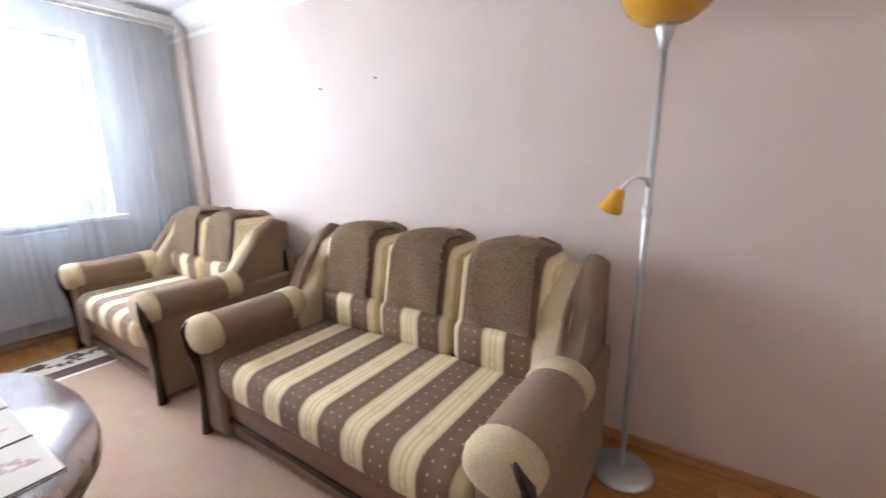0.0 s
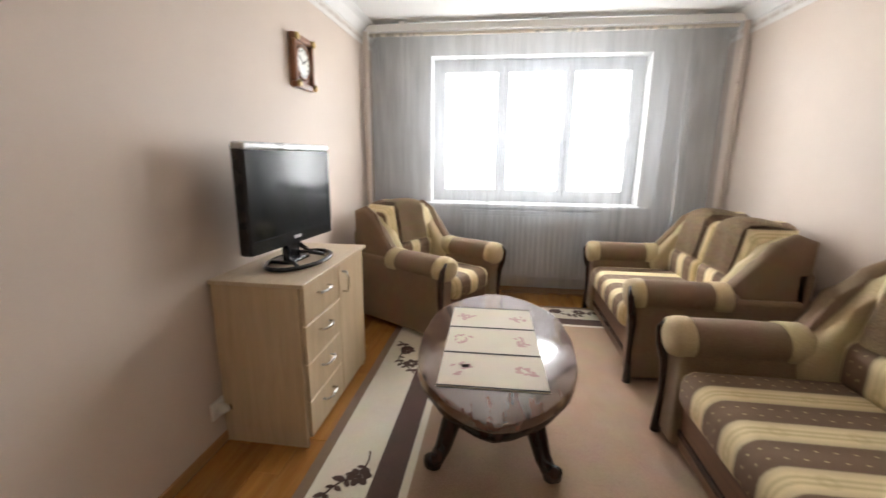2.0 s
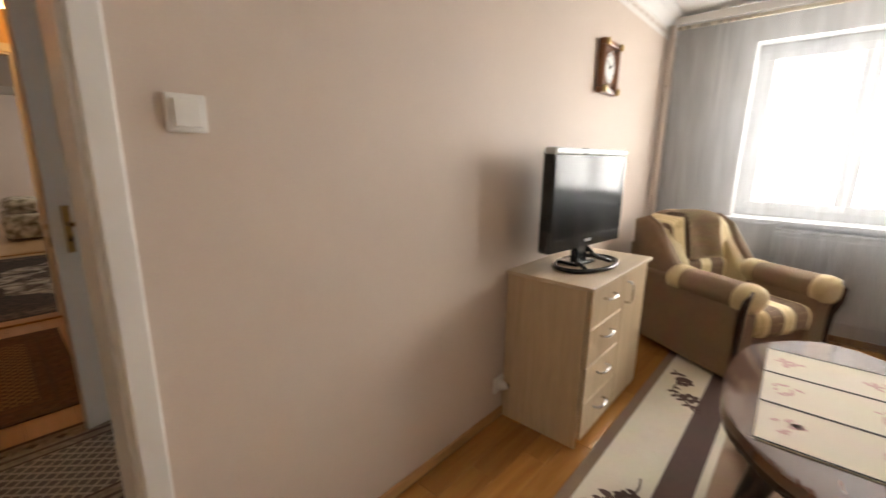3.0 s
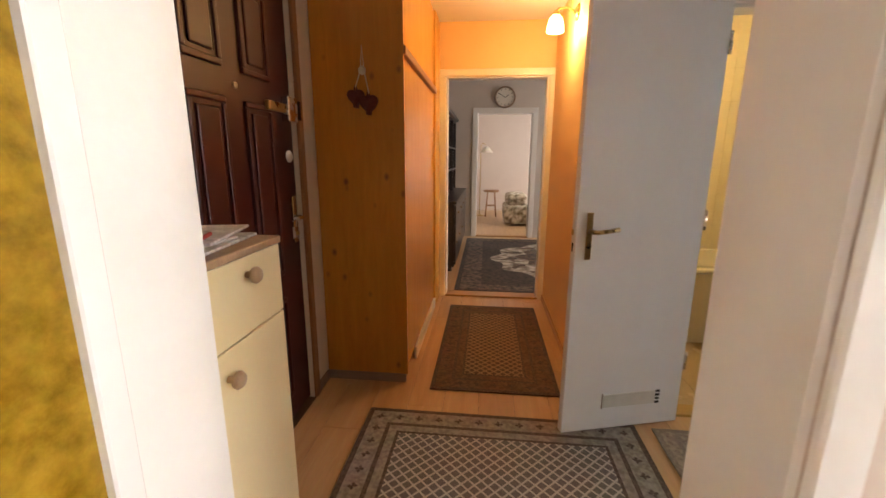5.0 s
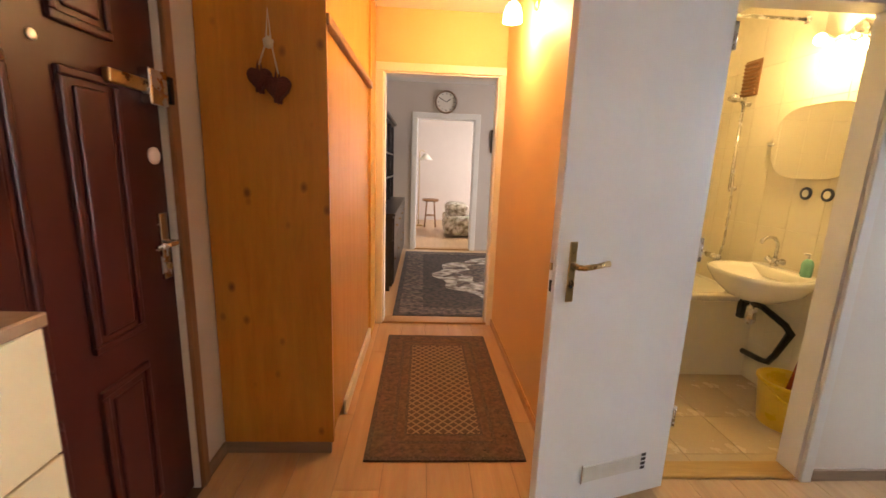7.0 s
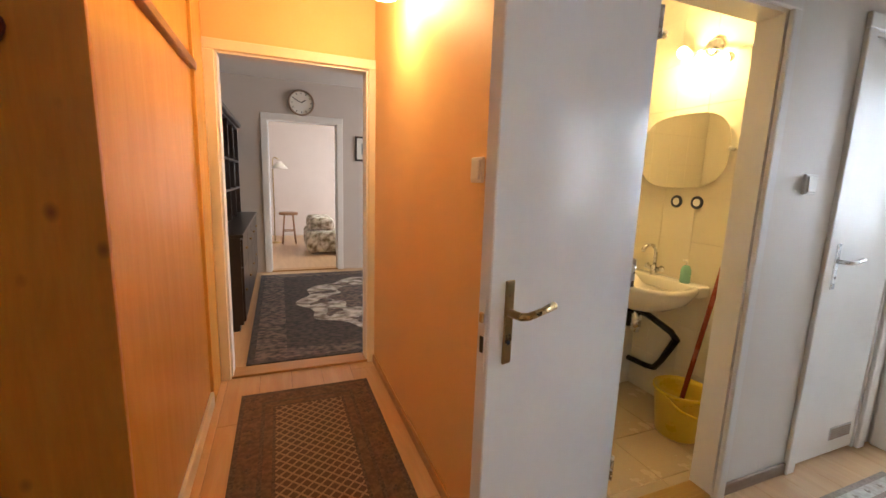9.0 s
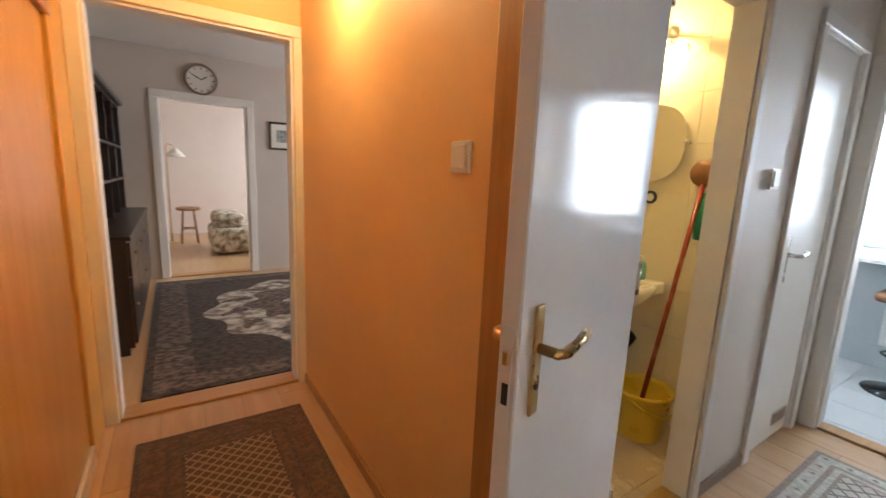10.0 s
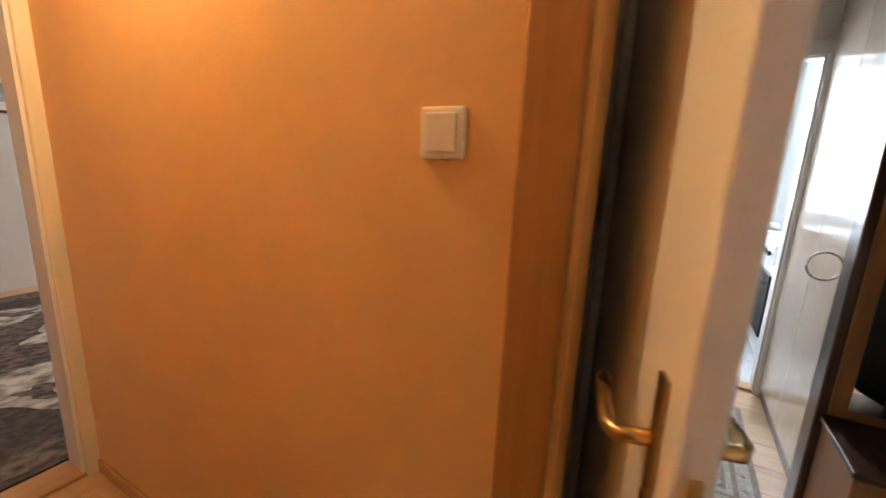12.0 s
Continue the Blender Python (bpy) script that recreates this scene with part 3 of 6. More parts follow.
spray(CX0 + 0.165, -1.8, 75, 10)

# chest of drawers
chest = thing("chest_of_drawers", (-0.765, -2.73, 0), 0, "light oak chest of drawers with chrome handles, against the wall", "chest")
part("side_panel", box(-0.40, -0.382, -0.21, 0.19, 0.0, 0.772, 0.001), LIGHT_OAK, chest)
part("side_panel", box(0.382, 0.40, -0.21, 0.19, 0.0, 0.772, 0.001), LIGHT_OAK, chest)
part("top", box(-0.41, 0.41, -0.215, 0.222, 0.772, 0.79, 0.002), wood("oak_veneer_top", (0.52, 0.40, 0.27), (0.60, 0.48, 0.34), 0.35, 0, 11, 2.6), chest)
part("back_panel", box(-0.382, 0.382, -0.21, -0.20, 0.03, 0.772), LIGHT_OAK, chest)
part("bottom_panel", box(-0.382, 0.382, -0.20, 0.18, 0.04, 0.058), LIGHT_OAK, chest)
part("skirting_board", box(-0.382, 0.382, 0.15, 0.166, 0.0, 0.04), LIGHT_OAK, chest)


def bow_handle(parent, x, y, z, w=0.11, vertical=False, mat=CHROME):
    pts = [(-w / 2, 0, 0), (-w / 2, 0.022, 0), (-w / 4, 0.032, 0), (w / 4, 0.032, 0), (w / 2, 0.022, 0), (w / 2, 0, 0)]
    if vertical:
        pts = [(0, q, p) for p, q, _ in pts]
    part("handle", tube([(x + p, y + q, z + r) for p, q, r in pts], 0.006, 8), mat, parent, "chrome bow handle", True)


for i in range(4):
    z0 = 0.045 + i * 0.182
    d = part("drawer_front", box(-0.01, 0.380, 0.19, 0.208, z0, z0 + 0.178, 0.002), LIGHT_OAK, chest)
    bow_handle(d, 0.19, 0.208, z0 + 0.115)
d = part("cupboard_door", box(-0.380, -0.014, 0.19, 0.208, 0.045, 0.769, 0.002), LIGHT_OAK, chest)
bow_handle(d, -0.06, 0.208, 0.665, 0.11, True)

# television
tv = thing("television", (-0.735, -2.735, 0.79), -6.5, "flat black television with a silver upper frame", "television")
ring = [(0.215 * math.cos(2 * math.pi * i / 32), 0.03 + 0.125 * math.sin(2 * math.pi * i / 32), 0.011) for i in range(33)]
part("stand_ring", tube(ring, 0.011, 8), BLACK, tv, "glossy black oval ring foot", True)
part("stand_base", box(-0.09, 0.09, -0.085, 0.03, 0.001, 0.02, 0.006, 2), BLACK, tv)
for sx in (-1, 1):
    part("stand_strut", tube([(sx * 0.04, -0.02, 0.10), (sx * 0.09, 0.03, 0.03), (sx * 0.13, 0.10, 0.012)], [0.012, 0.012, 0.010], 8), BLACK, tv, "", True)
part("stand_neck", box(-0.06, 0.06, -0.035, 0.0, 0.012, 0.14, 0.012, 2), BLACK, tv)
part("casing", box(-0.335, 0.335, -0.045, 0.02, 0.095, 0.575, 0.014, 3), BLACK, tv)
part("rear_hump", box(-0.24, 0.24, -0.09, -0.04, 0.16, 0.49, 0.03, 3), BLACK, tv)
part("bezel", box(-0.335, 0.335, 0.02, 0.026, 0.10, 0.160, 0.002), BLACK, tv)
part("upper_frame", box(-0.337, 0.337, -0.035, 0.028, 0.548, 0.582, 0.010, 3), SILVER, tv, "silver upper edge")
part("screen", box(-0.305, 0.305, 0.0205, 0.0235, 0.160, 0.546), SCREEN, tv, "dark glossy screen")
part("bezel_side", box(-0.335, -0.305, 0.02, 0.027, 0.160, 0.549, 0.002), BLACK, tv)
part("bezel_side", box(0.305, 0.335, 0.02, 0.027, 0.160, 0.549, 0.002), BLACK, tv)
part("logo_bar", box(-0.03, 0.03, 0.0262, 0.0272, 0.125, 0.14), SILVER, tv)

# wall clock in a wooden frame
CLOCK_WOOD = wood("reddish_clock_wood", (0.20, 0.075, 0.03), (0.30, 0.13, 0.06), 0.3, 2, 8, 6)
CLOCK_FACE = mottled("white_clock_face", (0.74, 0.72, 0.66), (0.78, 0.76, 0.71), 0.35, 4, 60, 0.0)
clock = thing("wall_clock", (-1.35, -2.95, 1.86), 0, "square wooden wall clock with white round dial", "clock")
part("back_board", box(-0.115, 0.115, 0.0, 0.02, -0.135, 0.135, 0.004), CLOCK_WOOD, clock)
for x0, x1, z0, z1 in ((-0.125, 0.125, 0.115, 0.15), (-0.125, 0.125, -0.15, -0.115), (-0.125, -0.095, -0.115, 0.115), (0.095, 0.125, -0.115, 0.115)):
    part("frame_moulding", box(x0, x1, 0.004, 0.045, z0, z1, 0.008, 2), CLOCK_WOOD, clock)
for sx in (-1, 1):
    for sz in (-1, 1):
        part("corner_scroll", lathe([(0.004, 0), (0.022, 0.004), (0.02, 0.015), (0.008, 0.02)], 12, m=pose(sx * 0.105, 0.045, sz * 0.128, -90)), BRASS, clock, "", True)
part("dial", lathe([(0.088, 0), (0.088, 0.008), (0.001, 0.0085)], 32, m=pose(0, 0.02, 0, -90)), CLOCK_FACE, clock)
part("dial_ring", lathe([(0.097, 0), (0.1, 0.012), (0.092, 0.02), (0.086, 0.012), (0.086, 0.0)], 32, m=pose(0, 0.02, 0, -90)), CLOCK_WOOD, clock, "", True)
for i in range(12):
    part("hour_mark", moved(box(-0.003, 0.003, 0.0288, 0.0298, 0.062, 0.078), pose(0, 0, 0, 0, 30 * i, 0)), BLACK, clock)
part("hour_hand", moved(box(-0.003, 0.003, 0.030, 0.0315, -0.01, 0.045), pose(0, 0, 0, 0, 300, 0)), BLACK, clock)
part("minute_hand", moved(box(-0.002, 0.002, 0.032, 0.0335, -0.01, 0.068), pose(0, 0, 0, 0, 60, 0)), BLACK, clock)


def light_switch(at, turn, label="white plastic light switch on the wall"):
    """Faces +y when not turned; at is the middle of its back."""
    s = thing("light_switch", at, turn, label, "switch")
    part("frame_plate", box(-0.041, 0.041, 0, 0.011, -0.041, 0.041, 0.004, 2), WHITE_PLASTIC, s)
    part("rocker", moved(box(-0.028, 0.028, 0.009, 0.017, -0.031, 0.031, 0.003, 2), pose(0, 0, 0, 2)), WHITE_PLASTIC, s)
    return s


light_switch((0.965, -2.95, 1.405), 0)
sock = thing("wall_socket", (-0.33, -2.95, 0.19), 0, "white wall socket with a plug and cable", "socket")
part("plate", box(-0.042, 0.042, 0, 0.012, -0.042, 0.042, 0.004, 2), WHITE_PLASTIC, sock)
part("plug", lathe([(0.024, 0), (0.024, 0.025), (0.014, 0.04), (0.006, 0.05)], 16, m=pose(0, 0.012, 0, -90)), WHITE_PLASTIC, sock, "", True)
part("cable", tube([(0, 0.055, 0), (-0.03, 0.05, -0.02), (-0.055, 0.02, 0.05), (-0.06, 0.008, 0.25), (-0.062, 0.006, 0.58)], 0.004, 6), BLACK, sock, "dark cable", True)

# floor lamp with a yellow glass bowl and a reading arm
AMBER = mottled("yellow_glass_shade", (0.72, 0.36, 0.02), (0.80, 0.44, 0.04), 0.12, 6, 30, 0.0)
shader(AMBER).inputs["Transmission Weight"].default_value = 0.25
POLE = mottled("grey_lamp_metal", (0.55, 0.54, 0.52), (0.62, 0.61, 0.59), 0.35, 8, 80, 0.02, 0.6)
fl = thing("floor_lamp", (1.005, -0.06, 0), 0, "slim floor lamp with yellow glass bowl and reading arm", "lamp")
part("base_plate", lathe([(0.125, 0), (0.128, 0.012), (0.10, 0.024), (0.02, 0.032)], 32), POLE, fl, "", True)
part("pole", tube([(0, 0, 0.03), (0, 0, 1.70)], 0.0125, 12), POLE, fl, "", True)
for z in (0.55, 1.10):
    part("collar", lathe([(0.013, 0), (0.017, 0.006), (0.017, 0.03), (0.013, 0.036)], 16, m=pose(0, 0, z)), POLE, fl, "", True)
part("cup", lathe([(0.012, 1.66), (0.018, 1.69), (0.032, 1.73), (0.034, 1.745)], 20), POLE, fl, "", True)
part("bowl_shade", lathe([(0.03, 1.742), (0.08, 1.755), (0.125, 1.79), (0.15, 1.84), (0.155, 1.875), (0.148, 1.875), (0.12, 1.80), (0.06, 1.765), (0.02, 1.755)], 32), AMBER, fl, "yellow glass bowl shade", True)
arm_pts = [(0.0, 0, 1.20), (-0.01, -0.03, 1.235), (-0.03, -0.07, 1.245), (-0.055, -0.10, 1.23), (-0.075, -0.115, 1.20)]
part("reading_arm", tube(arm_pts, 0.007, 8), POLE, fl, "flexible reading arm", True)
part("reading_shade", lathe([(0.012, 0), (0.02, 0.01), (0.03, 0.045), (0.045, 0.085), (0.041, 0.085), (0.02, 0.02)], 20, m=pose(-0.075, -0.115, 1.205, 195, 25, 0)), AMBER, fl, "small yellow bell shade", True)

for x, z in ((-0.483, 1.758), (-0.949, 1.739)):
    nail = thing("wall_nail", (x, 0.15, z), 0, "small bare nail in the beige wall", "nail")
    part("nail_head", lathe([(0.002, 0), (0.002, 0.018), (0.006, 0.019), (0.005, 0.022)], 10, m=pose(0, 0, 0, 90)), SEAM, nail)

# window, sill, radiator, curtain and its ceiling rail
PVC = mottled("white_window_plastic", (0.80, 0.80, 0.80), (0.84, 0.84, 0.84), 0.3, 3, 60, 0.02)
PANE = glass("window_glass")


def window(name, x, y0, y1, z0, z1, sashes, label):
    """A window in a wall that runs along y; x is the outer face of its frame."""
    w = tagged(thing(name, (x, 0, 0), 0, label, "window"), kind="structure")
    f = 0.06
    part("window_frame", bars(y0, y1, z0, z1, f, 0, 0.07), PVC, w)
    step = (y1 - y0 - 2 * f) / sashes
    for i in range(sashes):
        a, b = y0 + f + i * step, y0 + f + (i + 1) * step
        part("sash", bars(a + 0.002, b - 0.002, z0 + f, z1 - f, 0.055, 0.012, 0.085), PVC, w)
        g = part("pane", box(0.04, 0.048, a + 0.05, b - 0.05, z0 + f + 0.05, z1 - f - 0.05), PANE, w)
        g.visible_shadow = False
        part("window_handle", box(0.085, 0.115, b - 0.04, b - 0.022, (z0 + z1) / 2 - 0.06, (z0 + z1) / 2 + 0.06, 0.005, 2), PVC, w)
    part("window_sill", box(0.07, 0.34, y0 - 0.06, y1 + 0.06, z0 - 0.04, z0 - 0.002, 0.006, 2), PVC, w)
    return w


def bars(y0, y1, z0, z1, f, x0, x1):
    b = box(x0, x1, y0, y1, z0, z0 + f, 0.004)
    box(x0, x1, y0, y1, z1 - f, z1, 0.004, bm=b)
    box(x0, x1, y0, y0 + f, z0 + f, z1 - f, 0.004, bm=b)
    box(x0, x1, y1 - f, y1, z0 + f, z1 - f, 0.004, bm=b)
    return b


window("window_1", -3.10, *WIN, 3, "white three-sash plastic window with pale sky behind")
rad = thing("radiator", (-2.83, -1.42, 0), 0, "white panel radiator under the window", "radiator")
part("panel", box(0, 0.05, -0.65, 0.65, 0.16, 0.80, 0.01, 2), PVC, rad)
for i in range(26):
    part("fin", box(0.05, 0.062, -0.63 + i * 0.05, -0.60 + i * 0.05, 0.19, 0.77, 0.005), PVC, rad)
part("top_grille", box(-0.005, 0.066, -0.65, 0.65, 0.80, 0.822, 0.004), PVC, rad)
part("pipe", tube([(0.03, 0.66, 0.2), (0.03, 0.72, 0.2), (0.03, 0.72, 0.0)], 0.009, 8), PVC, rad, "", True)

SHEER = bpy.data.materials.new("white_sheer_curtain")
SHEER.use_nodes = True
nt = SHEER.node_tree
nt.nodes.remove(nt.nodes["Principled BSDF"])
sh_t, sh_d, sh_l = node(SHEER, "BsdfTransparent"), node(SHEER, "BsdfDiffuse"), node(SHEER, "BsdfTranslucent")
sh_d.inputs["Color"].default_value = (0.42, 0.435, 0.46, 1)
sh_l.inputs["Color"].default_value = (0.17, 0.18, 0.195, 1)
m1, m2 = node(SHEER, "MixShader"), node(SHEER, "MixShader")
m1.inputs[0].default_value = 0.48
link(SHEER, sh_d.outputs[0], m1.inputs[1]), link(SHEER, sh_l.outputs[0], m1.inputs[2])
thread = node(SHEER, "TexNoise", Scale=14.0, Detail=3.0)
link(SHEER, coords(SHEER, (1, 1, 0.15)), thread.inputs[0])
cover = node(SHEER, "MapRange", From_Min=0.3, From_Max=0.7, To_Min=0.27, To_Max=0.42)
link(SHEER, thread.outputs[0], cover.inputs[0]), link(SHEER, cover.outputs[0], m2.inputs[0])
link(SHEER, sh_t.outputs[0], m2.inputs[1]), link(SHEER, m1.outputs[0], m2.inputs[2])
link(SHEER, m2.outputs[0], nt.nodes["Material Output"].inputs["Surface"])
curtain = thing("curtain", (-2.62, 0, 0), 0, "white sheer curtain in loose folds across the window", "curtain")
cb = bmesh.new()
cols, rows_n, grid = 420, 14, []
for j in range(rows_n + 1):
    q = j / rows_n
    z = 0.045 + (2.35 - 0.045) * q
    row = []
    for i in range(cols + 1):
        s = i / cols
        y = -2.90 + 3.0 * s
        ph = 2 * math.pi * (s * 38 + 1.3 * math.sin(s * 17) + 0.8 * math.sin(s * 41 + 1))
        amp = (0.030 + 0.014 * math.sin(s * 23)) * (1 - 0.55 * q) + 0.008
        row.append(cb.verts.new((amp * math.sin(ph) + 0.02 * math.sin(s * 9 + 2 * q), y + 0.010 * math.sin(ph * 0.5 + 3 * q) * (1 - q), z + (0.012 * math.sin(ph * 0.5) if j == 0 else 0))))
    grid.append(row)
for j in range(rows_n):
    for i in range(cols):
        cb.faces.new((grid[j][i], grid[j][i + 1], grid[j + 1][i + 1], grid[j + 1][i]))
part("fabric", cb, SHEER, curtain, "sheer gathered fabric", True)
part("heading_tape", box(-0.012, 0.012, -2.90, 0.10, 2.335, 2.36, 0.003), LINEN, curtain, "gathered heading tape")
for y in (-2.905, 0.108):
    hp = thing("heating_pipe", (-2.52, y, 0), 0, "beige painted heating pipe in the room corner", "pipe", "heating pipes")
    part("riser", tube([(0, 0, 0), (0, 0, 2.35)], 0.022, 14), PLASTER, hp, "", True)
    for z in (0.6, 1.9):
        part("clip", lathe([(0.026, 0), (0.026, 0.02)], 14, m=pose(0, 0, z)), PLASTER, hp, "", True)
rail = thing("curtain_rail", (-2.62, 0, 0), 0, "white ceiling-mounted curtain rail", "rail")
part("fascia", box(0.03, 0.05, -2.94, 0.14, 2.365, 2.42, 0.004), TRIM, rail)
part("track", box(-0.05, 0.03, -2.94, 0.14, 2.39, 2.42, 0.003), TRIM, rail)
for y in (-2.6, -1.4, -0.2):
    part("bracket", box(-0.03, 0.02, y - 0.02, y + 0.02, 2.42, 2.45), TRIM, rail)
for i in range(30):
    y = -2.88 + i * 0.1
    part("curtain_hook", box(-0.006, 0.006, y - 0.008, y + 0.008, 2.36, 2.39, 0.002), WHITE_PLASTIC, rail)

# printed border and cornice under the ceiling
PRINT = mottled("grey_beige_print", (0.50, 0.42, 0.36), (0.58, 0.50, 0.44), 0.7, 30, 120, 0.1)
BORDER = mottled("pale_border_paper", (0.72, 0.68, 0.64), (0.77, 0.74, 0.70), 0.7, 6, 120, 0.1)


def border(name, along, a0, a1, at, out):
    """A border paper with a repeated printed ornament, and a cove above it; out: the way off the wall."""
    def b(u0, u1, d, z0, z1, bev=0.0):
        lo, hi = sorted((at, at + out * d))
        return box(u0, u1, lo, hi, z0, z1, bev) if along == "x" else box(lo, hi, u0, u1, z0, z1, bev)
    root = setting(name, b(a0, a1, 0.003, 2.265, 2.35), BORDER, "pale wallpaper border with printed ornaments")
    cove = [(0, 2.345), (0.012, 2.348), (0.022, 2.37), (0.05, 2.41), (0.085, 2.435), (0.09, H), (0, H)]
    p = prism([(d, z) for d, z in cove], 0, 1)
    for v in p.verts:
        d, z, u = v.co.x, v.co.y, a0 + (a1 - a0) * v.co.z
        v.co = Vector((u, at + out * d, z)) if along == "x" else Vector((at + out * d, u, z))
    part("cove", p, WHITE, root, "white plaster cove")
    n = int((a1 - a0) / 0.13)
    for i in range(n):
        u = a0 + 0.07 + i * 0.13
        orn = bmesh.new()
        for k in range(5):
            joined(orn, b(u - 0.04 + 0.02 * k - 0.007, u - 0.04 + 0.02 * k + 0.007, 0.0045, 2.295 + 0.012 * (k % 2), 2.315 + 0.014 * ((k + 1) % 2)))
        part("ornament", orn, PRINT, root)


border("trim_north", "x", -2.85, 2.1, 0.15, -1)
border("trim_south", "x", -2.85, 2.1, -2.95, 1)

# skirting boards of the living room
SKIRT = wood("oak_skirting", (0.36, 0.18, 0.06), (0.46, 0.25, 0.09), 0.35, 0, 12, 3)
setting("baseboard_north", box(-2.85, 2.1, 0.135, 0.15, 0, 0.05, 0.004), SKIRT)
setting("baseboard_south", box(-2.85, 1.09, -2.95, -2.935, 0, 0.05, 0.004), SKIRT)
setting("baseboard_west", box(-2.85, -2.835, -2.935, 0.135, 0, 0.05, 0.004), SKIRT)

# ---- the hall ----
MAHOGANY = mottled("dark_mahogany_door", (0.046, 0.0078, 0.0055), (0.056, 0.0098, 0.007), 0.36, 1.2, 30, 0.0)
shader(MAHOGANY).inputs["Specular IOR Level"].default_value = 0.32
CREAM_LAM = mottled("cream_laminate", (0.74, 0.62, 0.36), (0.78, 0.66, 0.41), 0.35, 3, 80, 0.03)
KNOB_WOOD = wood("turned_knob_wood", (0.30, 0.19, 0.11), (0.40, 0.27, 0.16), 0.4, 2, 6, 8)
GREY_SKIRT = wood("grey_brown_skirting", (0.24, 0.17, 0.12), (0.32, 0.23, 0.16), 0.4, 0, 10, 3)


def casing(name, along, a0, a1, top, at, out, w=0.075, d=0.018, mat=None, label="white painted door casing"):
    """A door casing round an opening; at: the wall's face; out: the way off it."""
    def b(u0, u1, z0, z1):
        lo, hi = sorted((at + out * 0.0005, at + out * d))
        return box(u0, u1, lo, hi, z0, z1, 0.004) if along == "x" else box(lo, hi, u0, u1, z0, z1, 0.004)
    root = setting(name, b(a0 - w, a0, 0, top), mat or TRIM, label)
    part("casing_side", b(a1, a1 + w, 0, top), mat or TRIM, root)
    part("casing_head", b(a0 - w, a1 + w, top, top + w), mat or TRIM, root)
    return root


def lining(name, along, a0, a1, top, f0, f1, mat=None, t=0.012):
    """The jamb boards inside an opening from face f0 to face f1."""
    lo, hi = sorted((f0, f1))

    def b(u0, u1, z0, z1):
        return box(u0, u1, lo, hi, z0, z1) if along == "x" else box(lo, hi, u0, u1, z0, z1)
    root = setting(name, b(a0, a0 + t, 0, top), mat or TRIM, "painted door jamb lining")
    part("jamb", b(a1 - t, a1, 0, top), mat or TRIM, root)
    part("head_jamb", b(a0 + t, a1 - t, top - t, top), mat or TRIM, root)
    return root


def threshold(name, along, a0, a1, f0, f1, mat=None):
    lo, hi = sorted((f0, f1))
    b = box(a0, a1, lo, hi, 0.001, 0.018, 0.005, 2) if along == "x" else box(lo, hi, a0, a1, 0.001, 0.018, 0.005, 2)
    return setting(name, b, mat or SKIRT, "worn wooden door threshold")


casing("door_1", "x", LDOOR[0], LDOOR[1], LDOOR[3], -2.95, 1, 0.055)
casing("trim_living_hall", "x", LDOOR[0], LDOOR[1], LDOOR[3], -3.16, -1)
lining("trim_living_jamb", "x", LDOOR[0], LDOOR[1], LDOOR[3], -2.95, -3.16)
threshold("trim_living_threshold", "x", LDOOR[0], LDOOR[1], -2.96, -3.15)
D2TRIM = mottled("cream_trim_paint", (0.74, 0.66, 0.50), (0.79, 0.71, 0.56), 0.35, 4, 80, 0.05)
casing("door_2", "x", D2[0], D2[1], D2[3], -6.325, 1, 0.06, 0.02, D2TRIM, "cream painted door casing")
lining("trim_corridor_jamb", "x", D2[0], D2[1], D2[3], -6.325, -6.445)
threshold("trim_corridor_threshold", "x", D2[0], D2[1], -6.315, -6.455)
casing("door_3", "x", D3[0], D3[1], D3[3], -9.5, 1, 0.08, 0.02)
lining("trim_bedroom_jamb", "x", D3[0], D3[1], D3[3], -9.5, -9.62)
threshold("trim_bedroom_threshold", "x", D3[0], D3[1], -9.49, -9.63)
casing("door_4", "x", BDOOR[0], BDOOR[1], BDOOR[3], -4.535, 1, 0.05, 0.02)
lining("trim_bath_jamb", "x", BDOOR[0], BDOOR[1], BDOOR[3], -4.535, -4.635)
threshold("trim_bath_threshold", "x", BDOOR[0], BDOOR[1], -4.535, -4.635, wood("yellow_oak_threshold", (0.42, 0.25, 0.07), (0.52, 0.33, 0.11), 0.35, 0, 10, 4))
casing("door_5", "x", WDOOR[0], WDOOR[1], WDOOR[3], -4.535, 1, 0.06, 0.02)
lining("trim_wc_jamb", "x", WDOOR[0], WDOOR[1], WDOOR[3], -4.535, -4.635)
casing("door_6", "y", KDOOR[0], KDOOR[1], KDOOR[3], -1.36, 1, 0.07, 0.02)
lining("trim_kitchen_jamb", "y", KDOOR[0], KDOOR[1], KDOOR[3], -1.36, -1.46)
threshold("trim_kitchen_threshold", "y", KDOOR[0], KDOOR[1], -1.36, -1.46)

# wooden corner post where the corridor wall ends
post = setting("trim_corner_post", box(0.9, 0.972, -4.605, -4.517, 0, H, 0.006, 2), wood("ochre_corner_post", (0.34, 0.17, 0.05), (0.42, 0.22, 0.07), 0.4, 2, 10, 3), "brown wooden corner post")
setting("baseboard_corridor", box(0.955, 0.968, -6.30, -4.61, 0, 0.06, 0.004), SKIRT)
setting("baseboard_bath", box(-0.62, -0.195, -4.535, -4.523, 0, 0.06, 0.004), GREY_SKIRT)
setting("baseboard_hall_east", box(2.428, 2.44, -4.705, -4.55, 0, 0.06, 0.004), GREY_SKIRT)


